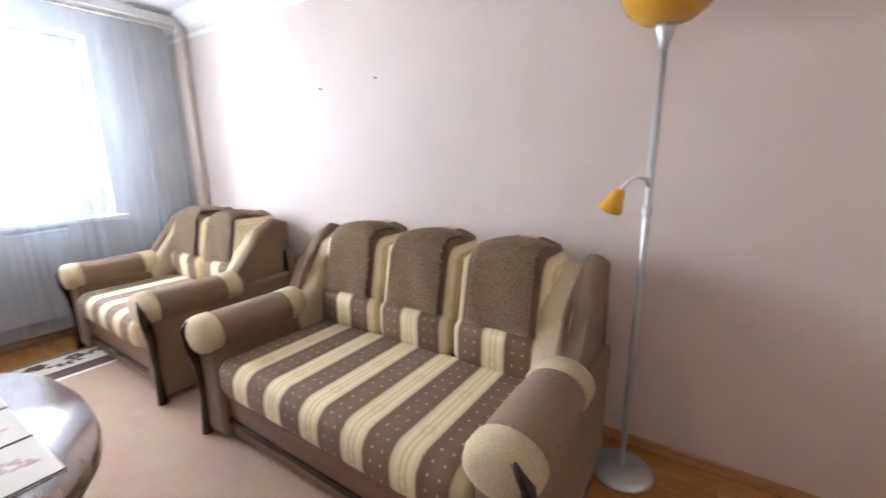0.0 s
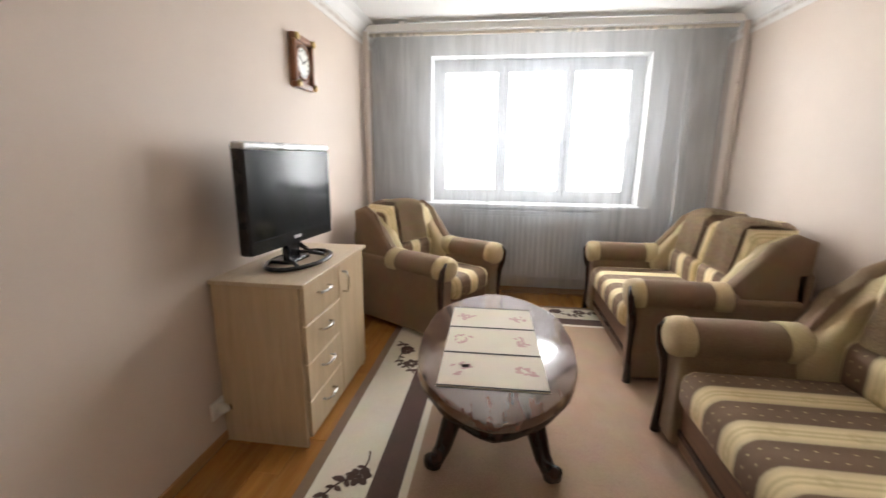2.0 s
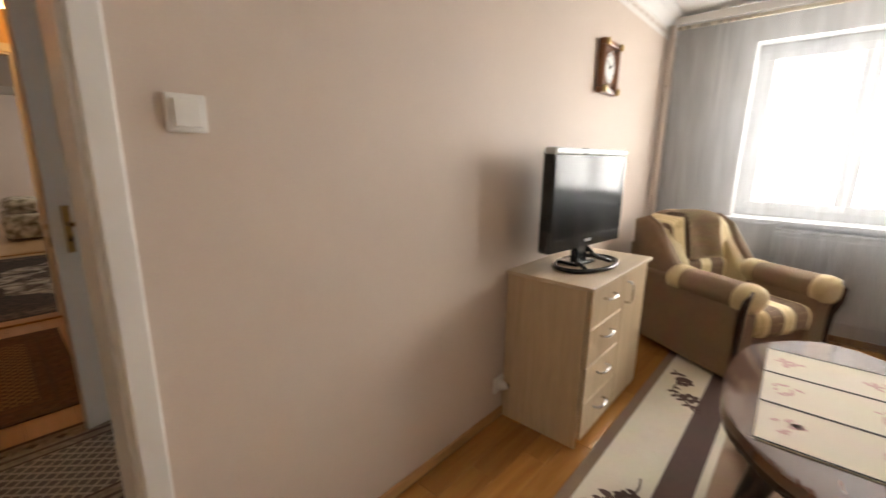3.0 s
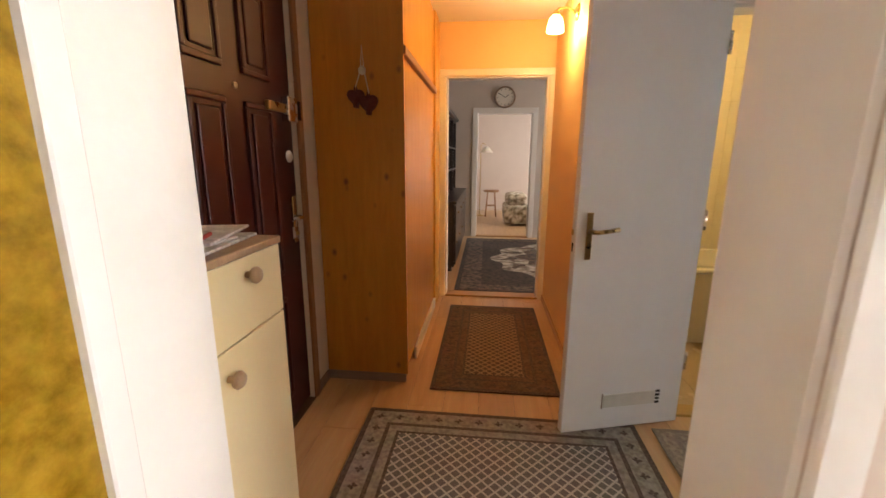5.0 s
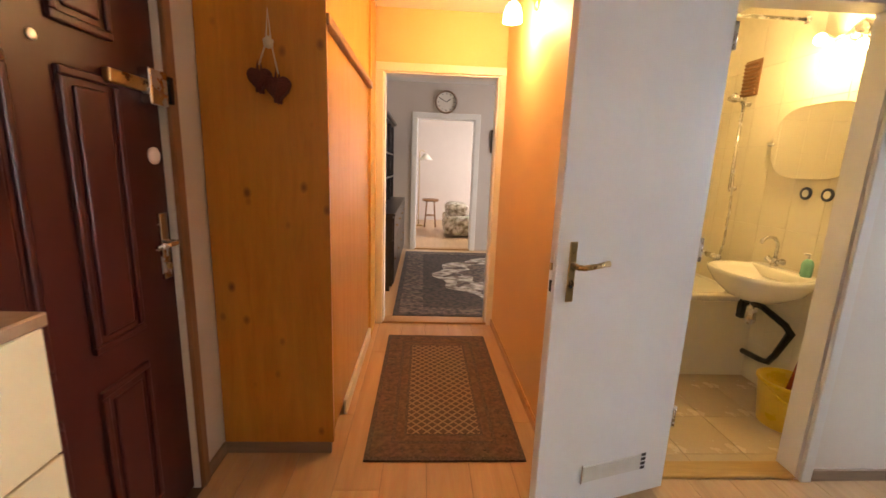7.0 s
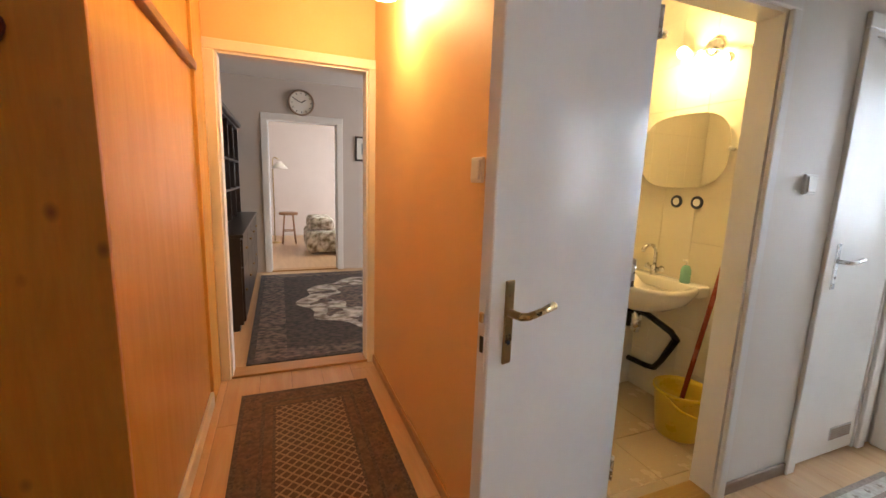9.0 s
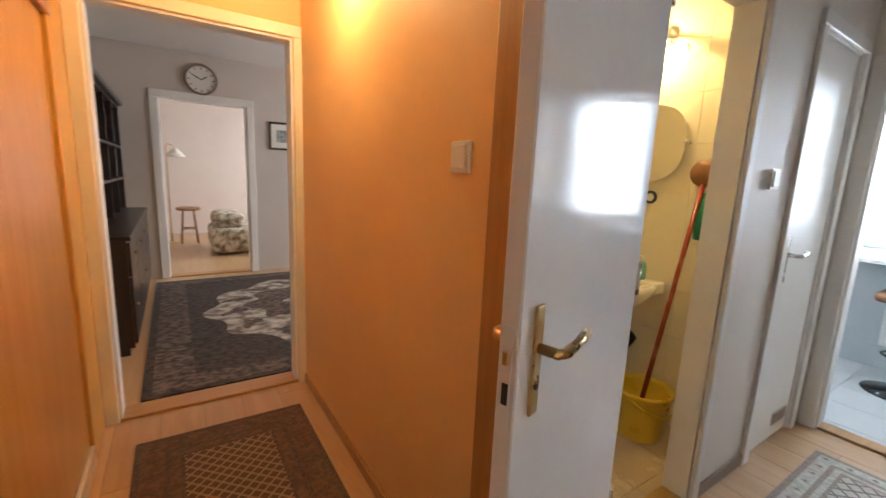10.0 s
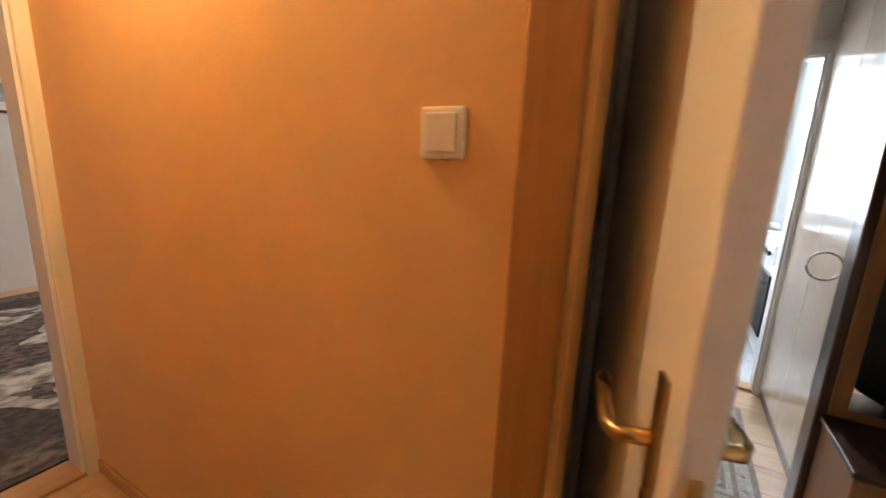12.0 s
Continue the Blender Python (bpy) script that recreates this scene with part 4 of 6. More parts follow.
def lever(parent, x, z, face, way, mat=BRASS, plate_h=0.21, name="door_handle"):
    """A lever on a long plate; face: the door's face in y; way: +1 or -1, off it. The lever points to -x."""
    b = box(x - 0.014, x + 0.014, *sorted((face, face + way * 0.007)), z - plate_h * 0.62, z + plate_h * 0.38, 0.003, 2)
    h = part(name, b, mat, parent, "worn brass lever handle")
    part("lever", tube([(x, face, z), (x, face + way * 0.045, z), (x - 0.015, face + way * 0.052, z), (x - 0.07, face + way * 0.05, z + 0.004), (x - 0.115, face + way * 0.046, z + 0.010)], [0.010, 0.010, 0.010, 0.009, 0.011], 10), mat, h, "", True)
    part("keyhole", lathe([(0.006, 0), (0.006, 0.0015)], 10, m=pose(x, face + way * 0.0075, z - 0.075, -90 * way)), SEAM, h)
    return h


# bathroom door standing open, hinged at x = 0 with its free edge at x = 0.625
bd = thing("bathroom_door", (0.52, -4.505, 0), 15.5, "white gloss bathroom door standing wide open", "door")
part("leaf", box(0, 0.625, -0.02, 0.02, 0.012, 1.95, 0.003), GLOSS, bd)
lever(bd, 0.565, 1.01, 0.02, 1)
lever(bd, 0.565, 1.01, -0.02, -1)
part("latch_plate", box(0.6252, 0.627, -0.009, 0.009, 0.87, 1.06), GLOSS, bd)
part("latch", box(0.627, 0.635, -0.006, 0.006, 0.99, 1.015, 0.002), BRASS, bd)
part("lock_bolt_hole", box(0.627, 0.6285, -0.006, 0.006, 0.915, 0.955), SEAM, bd)
vent = part("vent_cover", box(0.14, 0.42, 0.0205, 0.026, 0.13, 0.20, 0.002), mottled("yellowed_paper", (0.62, 0.60, 0.52), (0.70, 0.68, 0.60), 0.7, 20, 90, 0.1), bd, "taped paper over the door vent")
for i in range(4):
    part("vent_slot", box(0.115, 0.137, 0.0203, 0.023, 0.128 + i * 0.02, 0.140 + i * 0.02), SEAM, bd)
part("vent_edge", box(0.422, 0.426, 0.0203, 0.024, 0.125, 0.205), GREY_SKIRT, bd)
for z in (0.3, 1.0, 1.75):
    part("hinge", lathe([(0.008, 0), (0.008, 0.09)], 10, m=pose(-0.004, 0.02, z)), CHROME, bd, "", True)

# toilet door, closed
wd = thing("toilet_door", (-0.95, -4.545, 0), 0, "closed white door with a lower vent grille", "door")
part("leaf", box(-0.255, 0.255, -0.03, 0.004, 0.012, 1.955, 0.003), TRIM, wd)
lever(wd, 0.205, 1.02, 0.004, 1, CHROME)
part("vent_grille", box(-0.21, -0.03, 0.0042, 0.008, 0.085, 0.155, 0.001), SILVER, wd, "grey vent grille")
for i in range(5):
    part("grille_slat", box(-0.205, -0.035, 0.0082, 0.011, 0.092 + i * 0.012, 0.098 + i * 0.012), GREY_SKIRT, wd)

light_switch((-0.43, -4.535, 1.35), 0)
light_switch((0.955, -4.735, 1.355), -90, "white switch on the orange wall")

# entrance door with raised panels
md = thing("entrance_door", (2.462, -4.045, 0), 0, "dark mahogany entrance door with raised panels", "door")
part("leaf", box(0, 0.045, -0.455, 0.455, 0.01, 2.05, 0.004), MAHOGANY, md)


def raised_panel(y0, y1, z0, z1):
    p = part("panel", box(-0.006, -0.0005, y0, y1, z0, z1, 0.004), MAHOGANY, md)
    b = box(-0.014, -0.0052, y0, y1, z0, z0 + 0.024, 0.006, 2)
    box(-0.014, -0.0052, y0, y1, z1 - 0.024, z1, 0.006, 2, bm=b)
    box(-0.014, -0.0052, y0, y0 + 0.024, z0 + 0.024, z1 - 0.024, 0.006, 2, bm=b)
    box(-0.014, -0.0052, y1 - 0.024, y1, z0 + 0.024, z1 - 0.024, 0.006, 2, bm=b)
    part("panel_moulding", b, MAHOGANY, p)
    part("panel_field", box(-0.013, -0.0052, y0 + 0.042, y1 - 0.042, z0 + 0.042, z1 - 0.042, 0.007, 2), MAHOGANY, p)


for y0, y1 in ((-0.26, -0.055), (0.07, 0.275)):
    for z0, z1 in ((0.14, 0.66), (0.77, 1.53), (1.63, 1.97)):
        raised_panel(y0, y1, z0, z1)
lp = part("handle_plate", box(-0.012, 0, -0.425, -0.385, 0.9, 1.13, 0.003, 2), CHROME, md, "worn steel handle plate")
part("lever", tube([(0, -0.405, 1.03), (-0.05, -0.405, 1.03), (-0.055, -0.39, 1.03), (-0.055, -0.29, 1.03)], 0.009, 10), CHROME, lp, "", True)
part("lock_cylinder", lathe([(0.011, 0), (0.011, 0.01)], 12, m=pose(-0.012, -0.405, 0.945, 0, -90)), BRASS, lp)
part("deadlock_rosette", lathe([(0.028, 0), (0.028, 0.006), (0.02, 0.012), (0.008, 0.012)], 20, m=pose(0, -0.40, 1.32, 0, -90)), WHITE_PLASTIC, md, "pale round deadlock rosette", True)
dk = part("rim_lock", box(-0.04, 0, -0.45, -0.36, 1.48, 1.59, 0.006, 2), CHROME, md, "steel rim lock")
part("lock_bar", box(-0.03, -0.008, -0.36, -0.20, 1.515, 1.555, 0.006, 2), BRASS, dk)
part("lock_keep", box(-0.045, 0.0, -0.475, -0.452, 1.49, 1.58, 0.004), BLACK, dk)
part("peephole", lathe([(0.013, 0), (0.013, 0.004), (0.007, 0.006)], 16, m=pose(0, -0.01, 1.58, 0, -90)), CHROME, md)
casing("door_7", "y", MDOOR[0], MDOOR[1], MDOOR[3], 2.44, -1, 0.045, 0.02, BROWN_TRIM, "brown wooden door casing")
setting("wall_stairwell", box(2.72, 2.8, -4.8, -3.3, 0, H), PALE)

# shoe cabinet with papers on top
sc = thing("shoe_cabinet", (2.255, -3.315, 0), 0, "cream two-door shoe cabinet with round wooden knobs", "cabinet")
part("body", box(-0.165, 0.175, -0.238, 0.152, 0.0, 1.09, 0.002), CREAM_LAM, sc)
part("top_board", box(-0.19, 0.175, -0.241, 0.154, 1.09, 1.11, 0.003), KNOB_WOOD, sc)
for z0, z1, zk, yk in ((0.02, 0.897, 0.832, 0.03), (0.901, 1.088, 1.045, -0.075)):
    d = part("flap_door", box(-0.185, -0.167, -0.236, 0.150, z0, z1, 0.002), CREAM_LAM, sc)
    part("knob", lathe([(0.008, 0), (0.009, 0.012), (0.019, 0.018), (0.021, 0.026), (0.015, 0.034), (0.003, 0.036)], 18, m=pose(-0.185, yk, zk, 0, -90)), KNOB_WOOD, d, "turned wooden knob", True)
NEWS = woven("newsprint", (0.42, 0.42, 0.42), (0.68, 0.68, 0.66), 60)
for i, (x, y, r, s) in enumerate(((2.24, -3.39, 6, 0.13), (2.26, -3.33, -8, 0.125), (2.25, -3.42, 14, 0.12))):
    z = 1.1105 + i * 0.008
    n = tagged(mesh_object("newspaper", box(-s, s, -s * 1.1, s * 1.1, 0, 0.0075, 0.002), [NEWS, WHITE_PLASTIC, NEWS][i]), "folded newspaper in an untidy stack", "newspaper", "papers on the cabinet")
    n.matrix_world = pose(x, y, z, 0, 0, r)
phone = tagged(mesh_object("wallet", box(-0.05, 0.05, -0.09, 0.09, 0, 0.022, 0.008, 2), BLACK), "black leather wallet lying on papers", "wallet")
phone.matrix_world = pose(2.25, -3.27, 1.135, 0, 0, 25)
red = tagged(mesh_object("red_pen", tube([(0, -0.07, 0.005), (0, 0.06, 0.005), (0, 0.07, 0.005)], [0.005, 0.005, 0.002], 8), mottled("red_plastic", (0.45, 0.02, 0.02), (0.5, 0.03, 0.03), 0.3, 9, 60, 0)), "red ballpoint pen lying on newspaper", "pen")
red.matrix_world = pose(2.13, -3.33, 1.1355, 0, 0, 20)
blue = tagged(mesh_object("bottle_cap", lathe([(0.02, 0), (0.021, 0.02), (0.016, 0.026)], 16), mottled("blue_plastic", (0.02, 0.06, 0.40), (0.03, 0.08, 0.46), 0.3, 9, 60, 0), True), "blue plastic cap lying on the papers", "cap")
blue.matrix_world = pose(2.115, -3.27, 1.1355)

# built-in pine wardrobe along the corridor
pw = thing("pine_wardrobe", (1.947, -4.71, 0), 0, "built-in knotty pine wardrobe with orange sliding doors", "wardrobe")
part("side_panel", box(0, 0.488, -0.02, 0, 0.055, H - 0.003, 0.001), PINE, pw, "knotty pine side panel")
part("plinth", box(0.012, 0.488, -0.018, 0.004, 0.0, 0.055), GREY_SKIRT, pw)
part("back_core", box(0.05, 0.485, -1.605, -0.021, 0.0, H - 0.003), PINE, pw)
part("lower_door", box(0.012, 0.03, -1.30, -0.022, 0.07, 1.83, 0.003), PINE_ORANGE, pw, "orange varnished sliding door")
part("upper_door", box(0.012, 0.03, -1.30, -0.022, 1.875, H - 0.003, 0.003), PINE_ORANGE, pw)
part("track", box(-0.012, 0.03, -1.34, -0.004, 1.83, 1.872, 0.004), BROWN_TRIM, pw, "brown wooden track")
part("end_stile", box(-0.005, 0.045, -1.605, -1.31, 0.0, H - 0.003, 0.004), PINE_ORANGE, pw)
part("skirting", box(-0.006, 0.012, -1.30, -0.3, 0.0, 0.085, 0.004), D2TRIM, pw)

# hanging felt hearts on the pine panel
FELT = woven("dark_red_felt", (0.09, 0.02, 0.015), (0.15, 0.04, 0.03), 200)
hh = thing("hanging_hearts", (2.16, -4.71, 1.59), 0, "two dark red felt hearts on a raffia cord", "ornament")
for dx, dz, k in ((-0.032, 0, 0.82), (0.034, 0.03, 0.74)):
    pts = []
    for i in range(28):
        t = 2 * math.pi * i / 28
        pts.append((k * 0.0042 * 16 * math.sin(t) ** 3 * 0.9, k * 0.0042 * (13 * math.cos(t) - 5 * math.cos(2 * t) - 2 * math.cos(3 * t) - math.cos(4 * t))))
    h = prism(pts, -0.018, 0.018, bevel=0.008, seg=2)
    part("heart", moved(h, pose(dx, 0.022, dz, 90, 0, 0)), FELT, hh, "", True)
part("cord", tube([(-0.035, 0.02, 0.05), (-0.01, 0.01, 0.16), (0, 0.006, 0.28), (0.01, 0.01, 0.16), (0.035, 0.02, 0.08)], 0.003, 6), LINEN, hh, "", True)
part("bow", lathe([(0.003, 0), (0.018, 0.01), (0.02, 0.03), (0.004, 0.045)], 10, m=pose(0, 0.012, 0.14)), LINEN, hh, "", True)

# wall sconce in the corridor
SHADE = glowing("lit_opal_glass", (1.0, 0.62, 0.26), 5.0)
ws = thing("wall_sconce", (0.955, -5.48, 2.235), 0, "brass wall sconce with a lit opal glass shade", "lamp")
part("wall_plate", lathe([(0.05, 0), (0.05, 0.01), (0.03, 0.02), (0.012, 0.028)], 24, m=pose(0, 0, 0, 0, 90)), BRASS, ws, "", True)
part("arm", tube([(0.02, 0, 0), (0.07, 0, 0.03), (0.12, 0, 0.025), (0.14, 0, 0.0)], 0.008, 8), BRASS, ws, "", True)
part("holder", lathe([(0.012, 0.012), (0.022, 0.0), (0.022, -0.03)], 16, m=pose(0.14, 0, 0)), BRASS, ws, "", True)
sh = part("shade", lathe([(0.024, -0.015), (0.04, -0.035), (0.052, -0.075), (0.055, -0.115), (0.051, -0.115), (0.04, -0.06), (0.02, -0.02)], 24, m=pose(0.14, 0, 0)), SHADE, ws, "lit opal glass shade", True)
sh.visible_shadow = False

# patterned rugs
RUG_B = woven("dark_brown_rug_border", (0.05, 0.03, 0.022), (0.12, 0.08, 0.058), 90)
RUG_G = woven("grey_beige_rug_band", (0.18, 0.15, 0.12), (0.30, 0.26, 0.215), 45)


def lattice(name, ground, line, p=0.055):
    m = woven(name, ground, tuple(min(1, c * 1.5) for c in ground), 200)
    c = node(m, "TexCoord")
    sep = m.node_tree.nodes.new("ShaderNodeSeparateXYZ")
    link(m, c.outputs["Object"], sep.inputs[0])
    outs = []
    for sign in ("ADD", "SUBTRACT"):
        prev = None
        for op, b in ((sign, None), ("DIVIDE", p), ("FRACT", None), ("SUBTRACT", 0.5), ("ABSOLUTE", None), ("LESS_THAN", 0.11)):
            n = m.node_tree.nodes.new("ShaderNodeMath")
            n.operation = op
            if prev is None:
                sc_x = m.node_tree.nodes.new("ShaderNodeMath")
                sc_x.operation = "MULTIPLY"
                sc_x.inputs[1].default_value = 1.0
                link(m, sep.outputs["X"], sc_x.inputs[0])
                link(m, sc_x.outputs[0], n.inputs[0]), link(m, sep.outputs["Y"], n.inputs[1])
            else:
                link(m, prev, n.inputs[0])
                if b is not None:
                    n.inputs[1].default_value = b
            prev = n.outputs[0]
        outs.append(prev)
    mx = m.node_tree.nodes.new("ShaderNodeMath")
    mx.operation = "MAXIMUM"
    link(m, outs[0], mx.inputs[0]), link(m, outs[1], mx.inputs[1])
    old = shader(m).inputs["Base Color"].links[0].from_socket
    link(m, mix(m, mx.outputs[0], old, line), shader(m).inputs["Base Color"])
    return m


LATTICE_BROWN = lattice("brown_lattice_weave", (0.07, 0.038, 0.024), (0.27, 0.185, 0.105))
LATTICE_GREY = lattice("grey_lattice_weave", (0.10, 0.082, 0.07), (0.42, 0.37, 0.31))
LATTICE_PALE = lattice("pale_lattice_weave", (0.33, 0.29, 0.25), (0.16, 0.13, 0.115), 0.07)


def rug(x0, x1, y0, y1, field, border_mat, band_mat, label, k=1.0, z=0.0025):
    cx, cy = (x0 + x1) / 2, (y0 + y1) / 2
    r = thing("rug", (cx, cy, z), 0, label, "rug", "hall rugs")
    a, b = (x1 - x0) / 2, (y1 - y0) / 2
    d = 0
    for nm, w, mt in (("edge", 0.025, border_mat), ("outer_band", 0.09 * k, band_mat), ("stripe", 0.02, border_mat), ("inner_band", 0.04 * k, band_mat), ("inner_stripe", 0.015, border_mat)):
        part(nm, frame_band(-a + d, a - d, -b + d, b - d, w, 0, 0.008), mt, r)
        d += w
    part("field", box(-a + d, a - d, -b + d, b - d, 0, 0.0085), field, r)
    # ornaments along the outer band
    rnd = random.Random(int(abs(x0 * 100)))
    band = 0.025 + 0.045 * k
    pts = []
    n = int((2 * a) / 0.11)
    m2 = int((2 * b) / 0.11)
    pts += [(-a + band + (2 * a - 2 * band) * i / n, s * (b - band)) for i in range(n + 1) for s in (-1, 1)]
    pts += [(s * (a - band), -b + band + (2 * b - 2 * band) * i / m2) for i in range(1, m2) for s in (-1, 1)]
    orn = bmesh.new()
    for px, py in pts:
        for q in range(4):
            l = 0.022 * k
            leaf = prism([(0, 0), (l * 0.5, l * 0.35), (l, 0), (l * 0.5, -l * 0.35)], 0.0082, 0.0095)
            joined(orn, moved(leaf, pose(px, py, 0, 0, 0, q * 90 + rnd.uniform(-20, 20))))
    tagged(part("ornament_band", orn, border_mat, r), kind="stuff")
    return r


rug(1.06, 1.805, -6.05, -4.645, LATTICE_BROWN, RUG_B, woven("brown_rug_band", (0.085, 0.045, 0.028), (0.15, 0.085, 0.052), 45), "narrow brown runner rug with a lattice field")
rug(0.74, 2.09, -4.425, -3.63, LATTICE_GREY, RUG_B, RUG_G, "dark grey-brown hall rug with a lattice field")
rug(-1.095, -0.205, -4.37, -3.92, LATTICE_PALE, woven("taupe_mat_edge", (0.20, 0.16, 0.13), (0.28, 0.23, 0.19), 90), woven("pale_mat_band", (0.34, 0.30, 0.26), (0.46, 0.42, 0.37), 45), "pale grey-beige mat by the kitchen doorway", 0.6)
rug(-0.185, 0.66, -4.41, -3.97, LATTICE_PALE, woven("taupe_rug_edge", (0.16, 0.13, 0.11), (0.24, 0.2, 0.17), 90), RUG_G, "small grey mat before the bathroom doorway", 0.6)

# closet front, coat niche and bench on the kitchen passage
CREAM_GLOSS = mottled("cream_gloss_panel", (0.62, 0.52, 0.42), (0.67, 0.57, 0.47), 0.12, 3, 40, 0.02)
DARK_BROWN = wood("dark_brown_board", (0.055, 0.026, 0.018), (0.09, 0.045, 0.03), 0.3, 2, 10, 3)
MIRROR = material("silvered_mirror", (0.9, 0.9, 0.9), 0.02, 1.0)
cl = thing("hall_closet", (-0.2, -3.805, 0), 0, "hall closet with glossy cream doors and dark frame", "closet")
part("carcass", box(-1.15, -0.235, 0.022, 0.64, 0.0, 2.3), DARK_BROWN, cl)
for x0, x1 in ((-1.15, -0.697), (-0.693, -0.24)):
    d = part("closet_door", box(x0, x1, 0.0, 0.02, 0.06, 2.28, 0.003), CREAM_GLOSS, cl, "glossy cream closet door")
part("ring_handle", lathe([(0.052, -0.006), (0.058, -0.006), (0.06, 0), (0.058, 0.006), (0.052, 0.006), (0.05, 0)], 28, m=pose(-0.33, -0.05, 0.965, 0, 90, 0), capped=False), CHROME, cl, "steel ring handle", True)
part("stile", box(-0.235, -0.13, -0.03, 0.64, 0.0, 2.3, 0.004), DARK_BROWN, cl, "dark brown upright board")
part("plinth", box(-1.15, -0.24, 0.005, 0.03, 0.0, 0.058), DARK_BROWN, cl)
nic = thing("coat_rack", (-0.328, -3.805, 0), 0, "brown coat rack board with hooks and mirror strip", "coat rack")
part("board", box(0.001, 0.018, 0.0, 0.64, 0.46, 2.0, 0.003), BROWN_TRIM, nic)
part("mirror_panel", box(0.0185, 0.0235, 0.045, 0.175, 0.50, 1.72), MIRROR, nic, "narrow mirror panel")
part("hook_rail", box(0.0185, 0.032, 0.02, 0.62, 1.74, 1.82, 0.003), DARK_BROWN, nic)
for y in (0.10, 0.25, 0.40, 0.55):
    part("hook", tube([(0.032, y, 1.79), (0.07, y, 1.78), (0.09, y, 1.80), (0.095, y, 1.82)], 0.006, 8), CHROME, nic, "", True)
bn = thing("shoe_bench", (-0.11, -3.44, 0), 0, "brown wooden shoe box with a hinged lid", "bench")
part("body", box(-0.215, 0.11, -0.37, 0.27, 0.0, 0.42, 0.004), BROWN_TRIM, bn)
part("lid", box(-0.217, 0.12, -0.38, 0.275, 0.424, 0.445, 0.005, 2), DARK_BROWN, bn)
COAT = woven("black_wool", (0.006, 0.0065, 0.009), (0.016, 0.017, 0.021), 220, sheen=0.0)
COAT2 = woven("navy_wool", (0.008, 0.010, 0.018), (0.018, 0.022, 0.033), 220, sheen=0.0)


def coat(x, y, top, hem, mat, label, seed):
    """A coat on a hanger, seen along the rail, its shoulders across y."""
    c = thing("coat", (x, y, 0), 0, label, "coat", "coats on the rack")
    r = random.Random(seed)
    b = bmesh.new()
    rings, n = [], 28
    for j in range(15):
        q = j / 14
        z = top - 0.05 - (top - 0.05 - hem) * q
        w = 0.06 + 0.17 * min(1, q * 6) + 0.04 * q
        d = 0.035 + 0.055 * min(1, q * 4) + 0.02 * q
        ring = []
        for i in range(n):
            t = 2 * math.pi * i / n
            f = 1 + 0.10 * q * math.sin(5 * t + seed) + 0.05 * q * math.sin(9 * t + 2 * seed + 3 * q)
            ring.append(b.verts.new((d * f * math.cos(t), w * f * math.sin(t), z + (0.015 * math.sin(3 * t) if j == 14 else 0))))
        rings.append(ring)
    for a, e in zip(rings, rings[1:]):
        for i in range(n):
            b.faces.new((a[i], a[(i + 1) % n], e[(i + 1) % n], e[i]))
    b.faces.new(rings[0]), b.faces.new(rings[-1])
    part("body", b, mat, c, "", True)
    for s in (-1, 1):
        part("sleeve", tube([(0.0, s * 0.19, top - 0.12), (0.015, s * 0.25, top - 0.22), (0.03, s * 0.27, top - 0.45), (0.035, s * 0.25, top - 0.66)], [0.055, 0.062, 0.058, 0.05], 12), mat, c, "", True)
    part("collar", lathe([(0.06, 0), (0.075, 0.03), (0.055, 0.075)], 18, m=pose(0, 0, top - 0.085)), mat, c, "", True)
    part("hanger_hook", tube([(0, 0, top - 0.06), (0, 0, top), (0, 0.02, top + 0.028), (0, 0.0, top + 0.045), (0, -0.02, top + 0.03)], 0.004, 6), CHROME, c, "", True)


coat(-0.17, -3.47, 1.745, 0.58, COAT2, "long navy wool coat on the rack", 1)
coat(-0.07, -3.45, 1.745, 0.50, COAT, "long black winter coat on the rack", 2)

# living room door leaf, open against the east side, with amber glass
LEAF_GLASS = mottled("amber_cathedral_glass", (0.16, 0.085, 0.005), (0.36, 0.21, 0.02), 0.12, 22, 60, 0.5)
ld = thing("living_room_door", (1.985, -2.945, 0), 88, "open white door with an amber textured glass pane", "door")
part("stile_hinge", box(0.0, 0.04, -0.02, 0.02, 0.012, 2.03, 0.003), GLOSS, ld)
part("stile_lock", box(0.61, 0.72, -0.02, 0.02, 0.012, 2.03, 0.003), GLOSS, ld)
part("bottom_rail", box(0.04, 0.61, -0.02, 0.02, 0.012, 0.22, 0.003), GLOSS, ld)
part("top_rail", box(0.04, 0.61, -0.02, 0.02, 1.90, 2.03, 0.003), GLOSS, ld)
part("glass_pane", box(0.035, 0.615, -0.005, 0.005, 0.215, 1.905), LEAF_GLASS, ld, "amber textured glass")
lever(ld, 0.665, 1.02, 0.02, 1)

# ---- the bathroom ----
CERAMIC = mottled("white_ceramic", (0.80, 0.77, 0.70), (0.84, 0.81, 0.75), 0.08, 3, 30, 0.0)
tub = thing("bathtub", (0.075, -5.822, 0), 0, "white built-in bathtub with a tiled front", "bathtub")
part("front_panel", box(-0.683, 0.765, 0.335, 0.36, 0.0125, 0.53, 0.003), TILE_WALL, tub, "cream tiled front")
rim = box(-0.683, 0.765, 0.28, 0.375, 0.535, 0.57, 0.012, 3)
box(-0.683, 0.765, -0.36, -0.30, 0.535, 0.57, 0.012, 3, bm=rim)
box(-0.683, -0.66, -0.30, 0.28, 0.535, 0.57, 0.012, 3, bm=rim)
box(0.69, 0.765, -0.30, 0.28, 0.535, 0.57, 0.012, 3, bm=rim)
part("rim", rim, CERAMIC, tub, "", True)
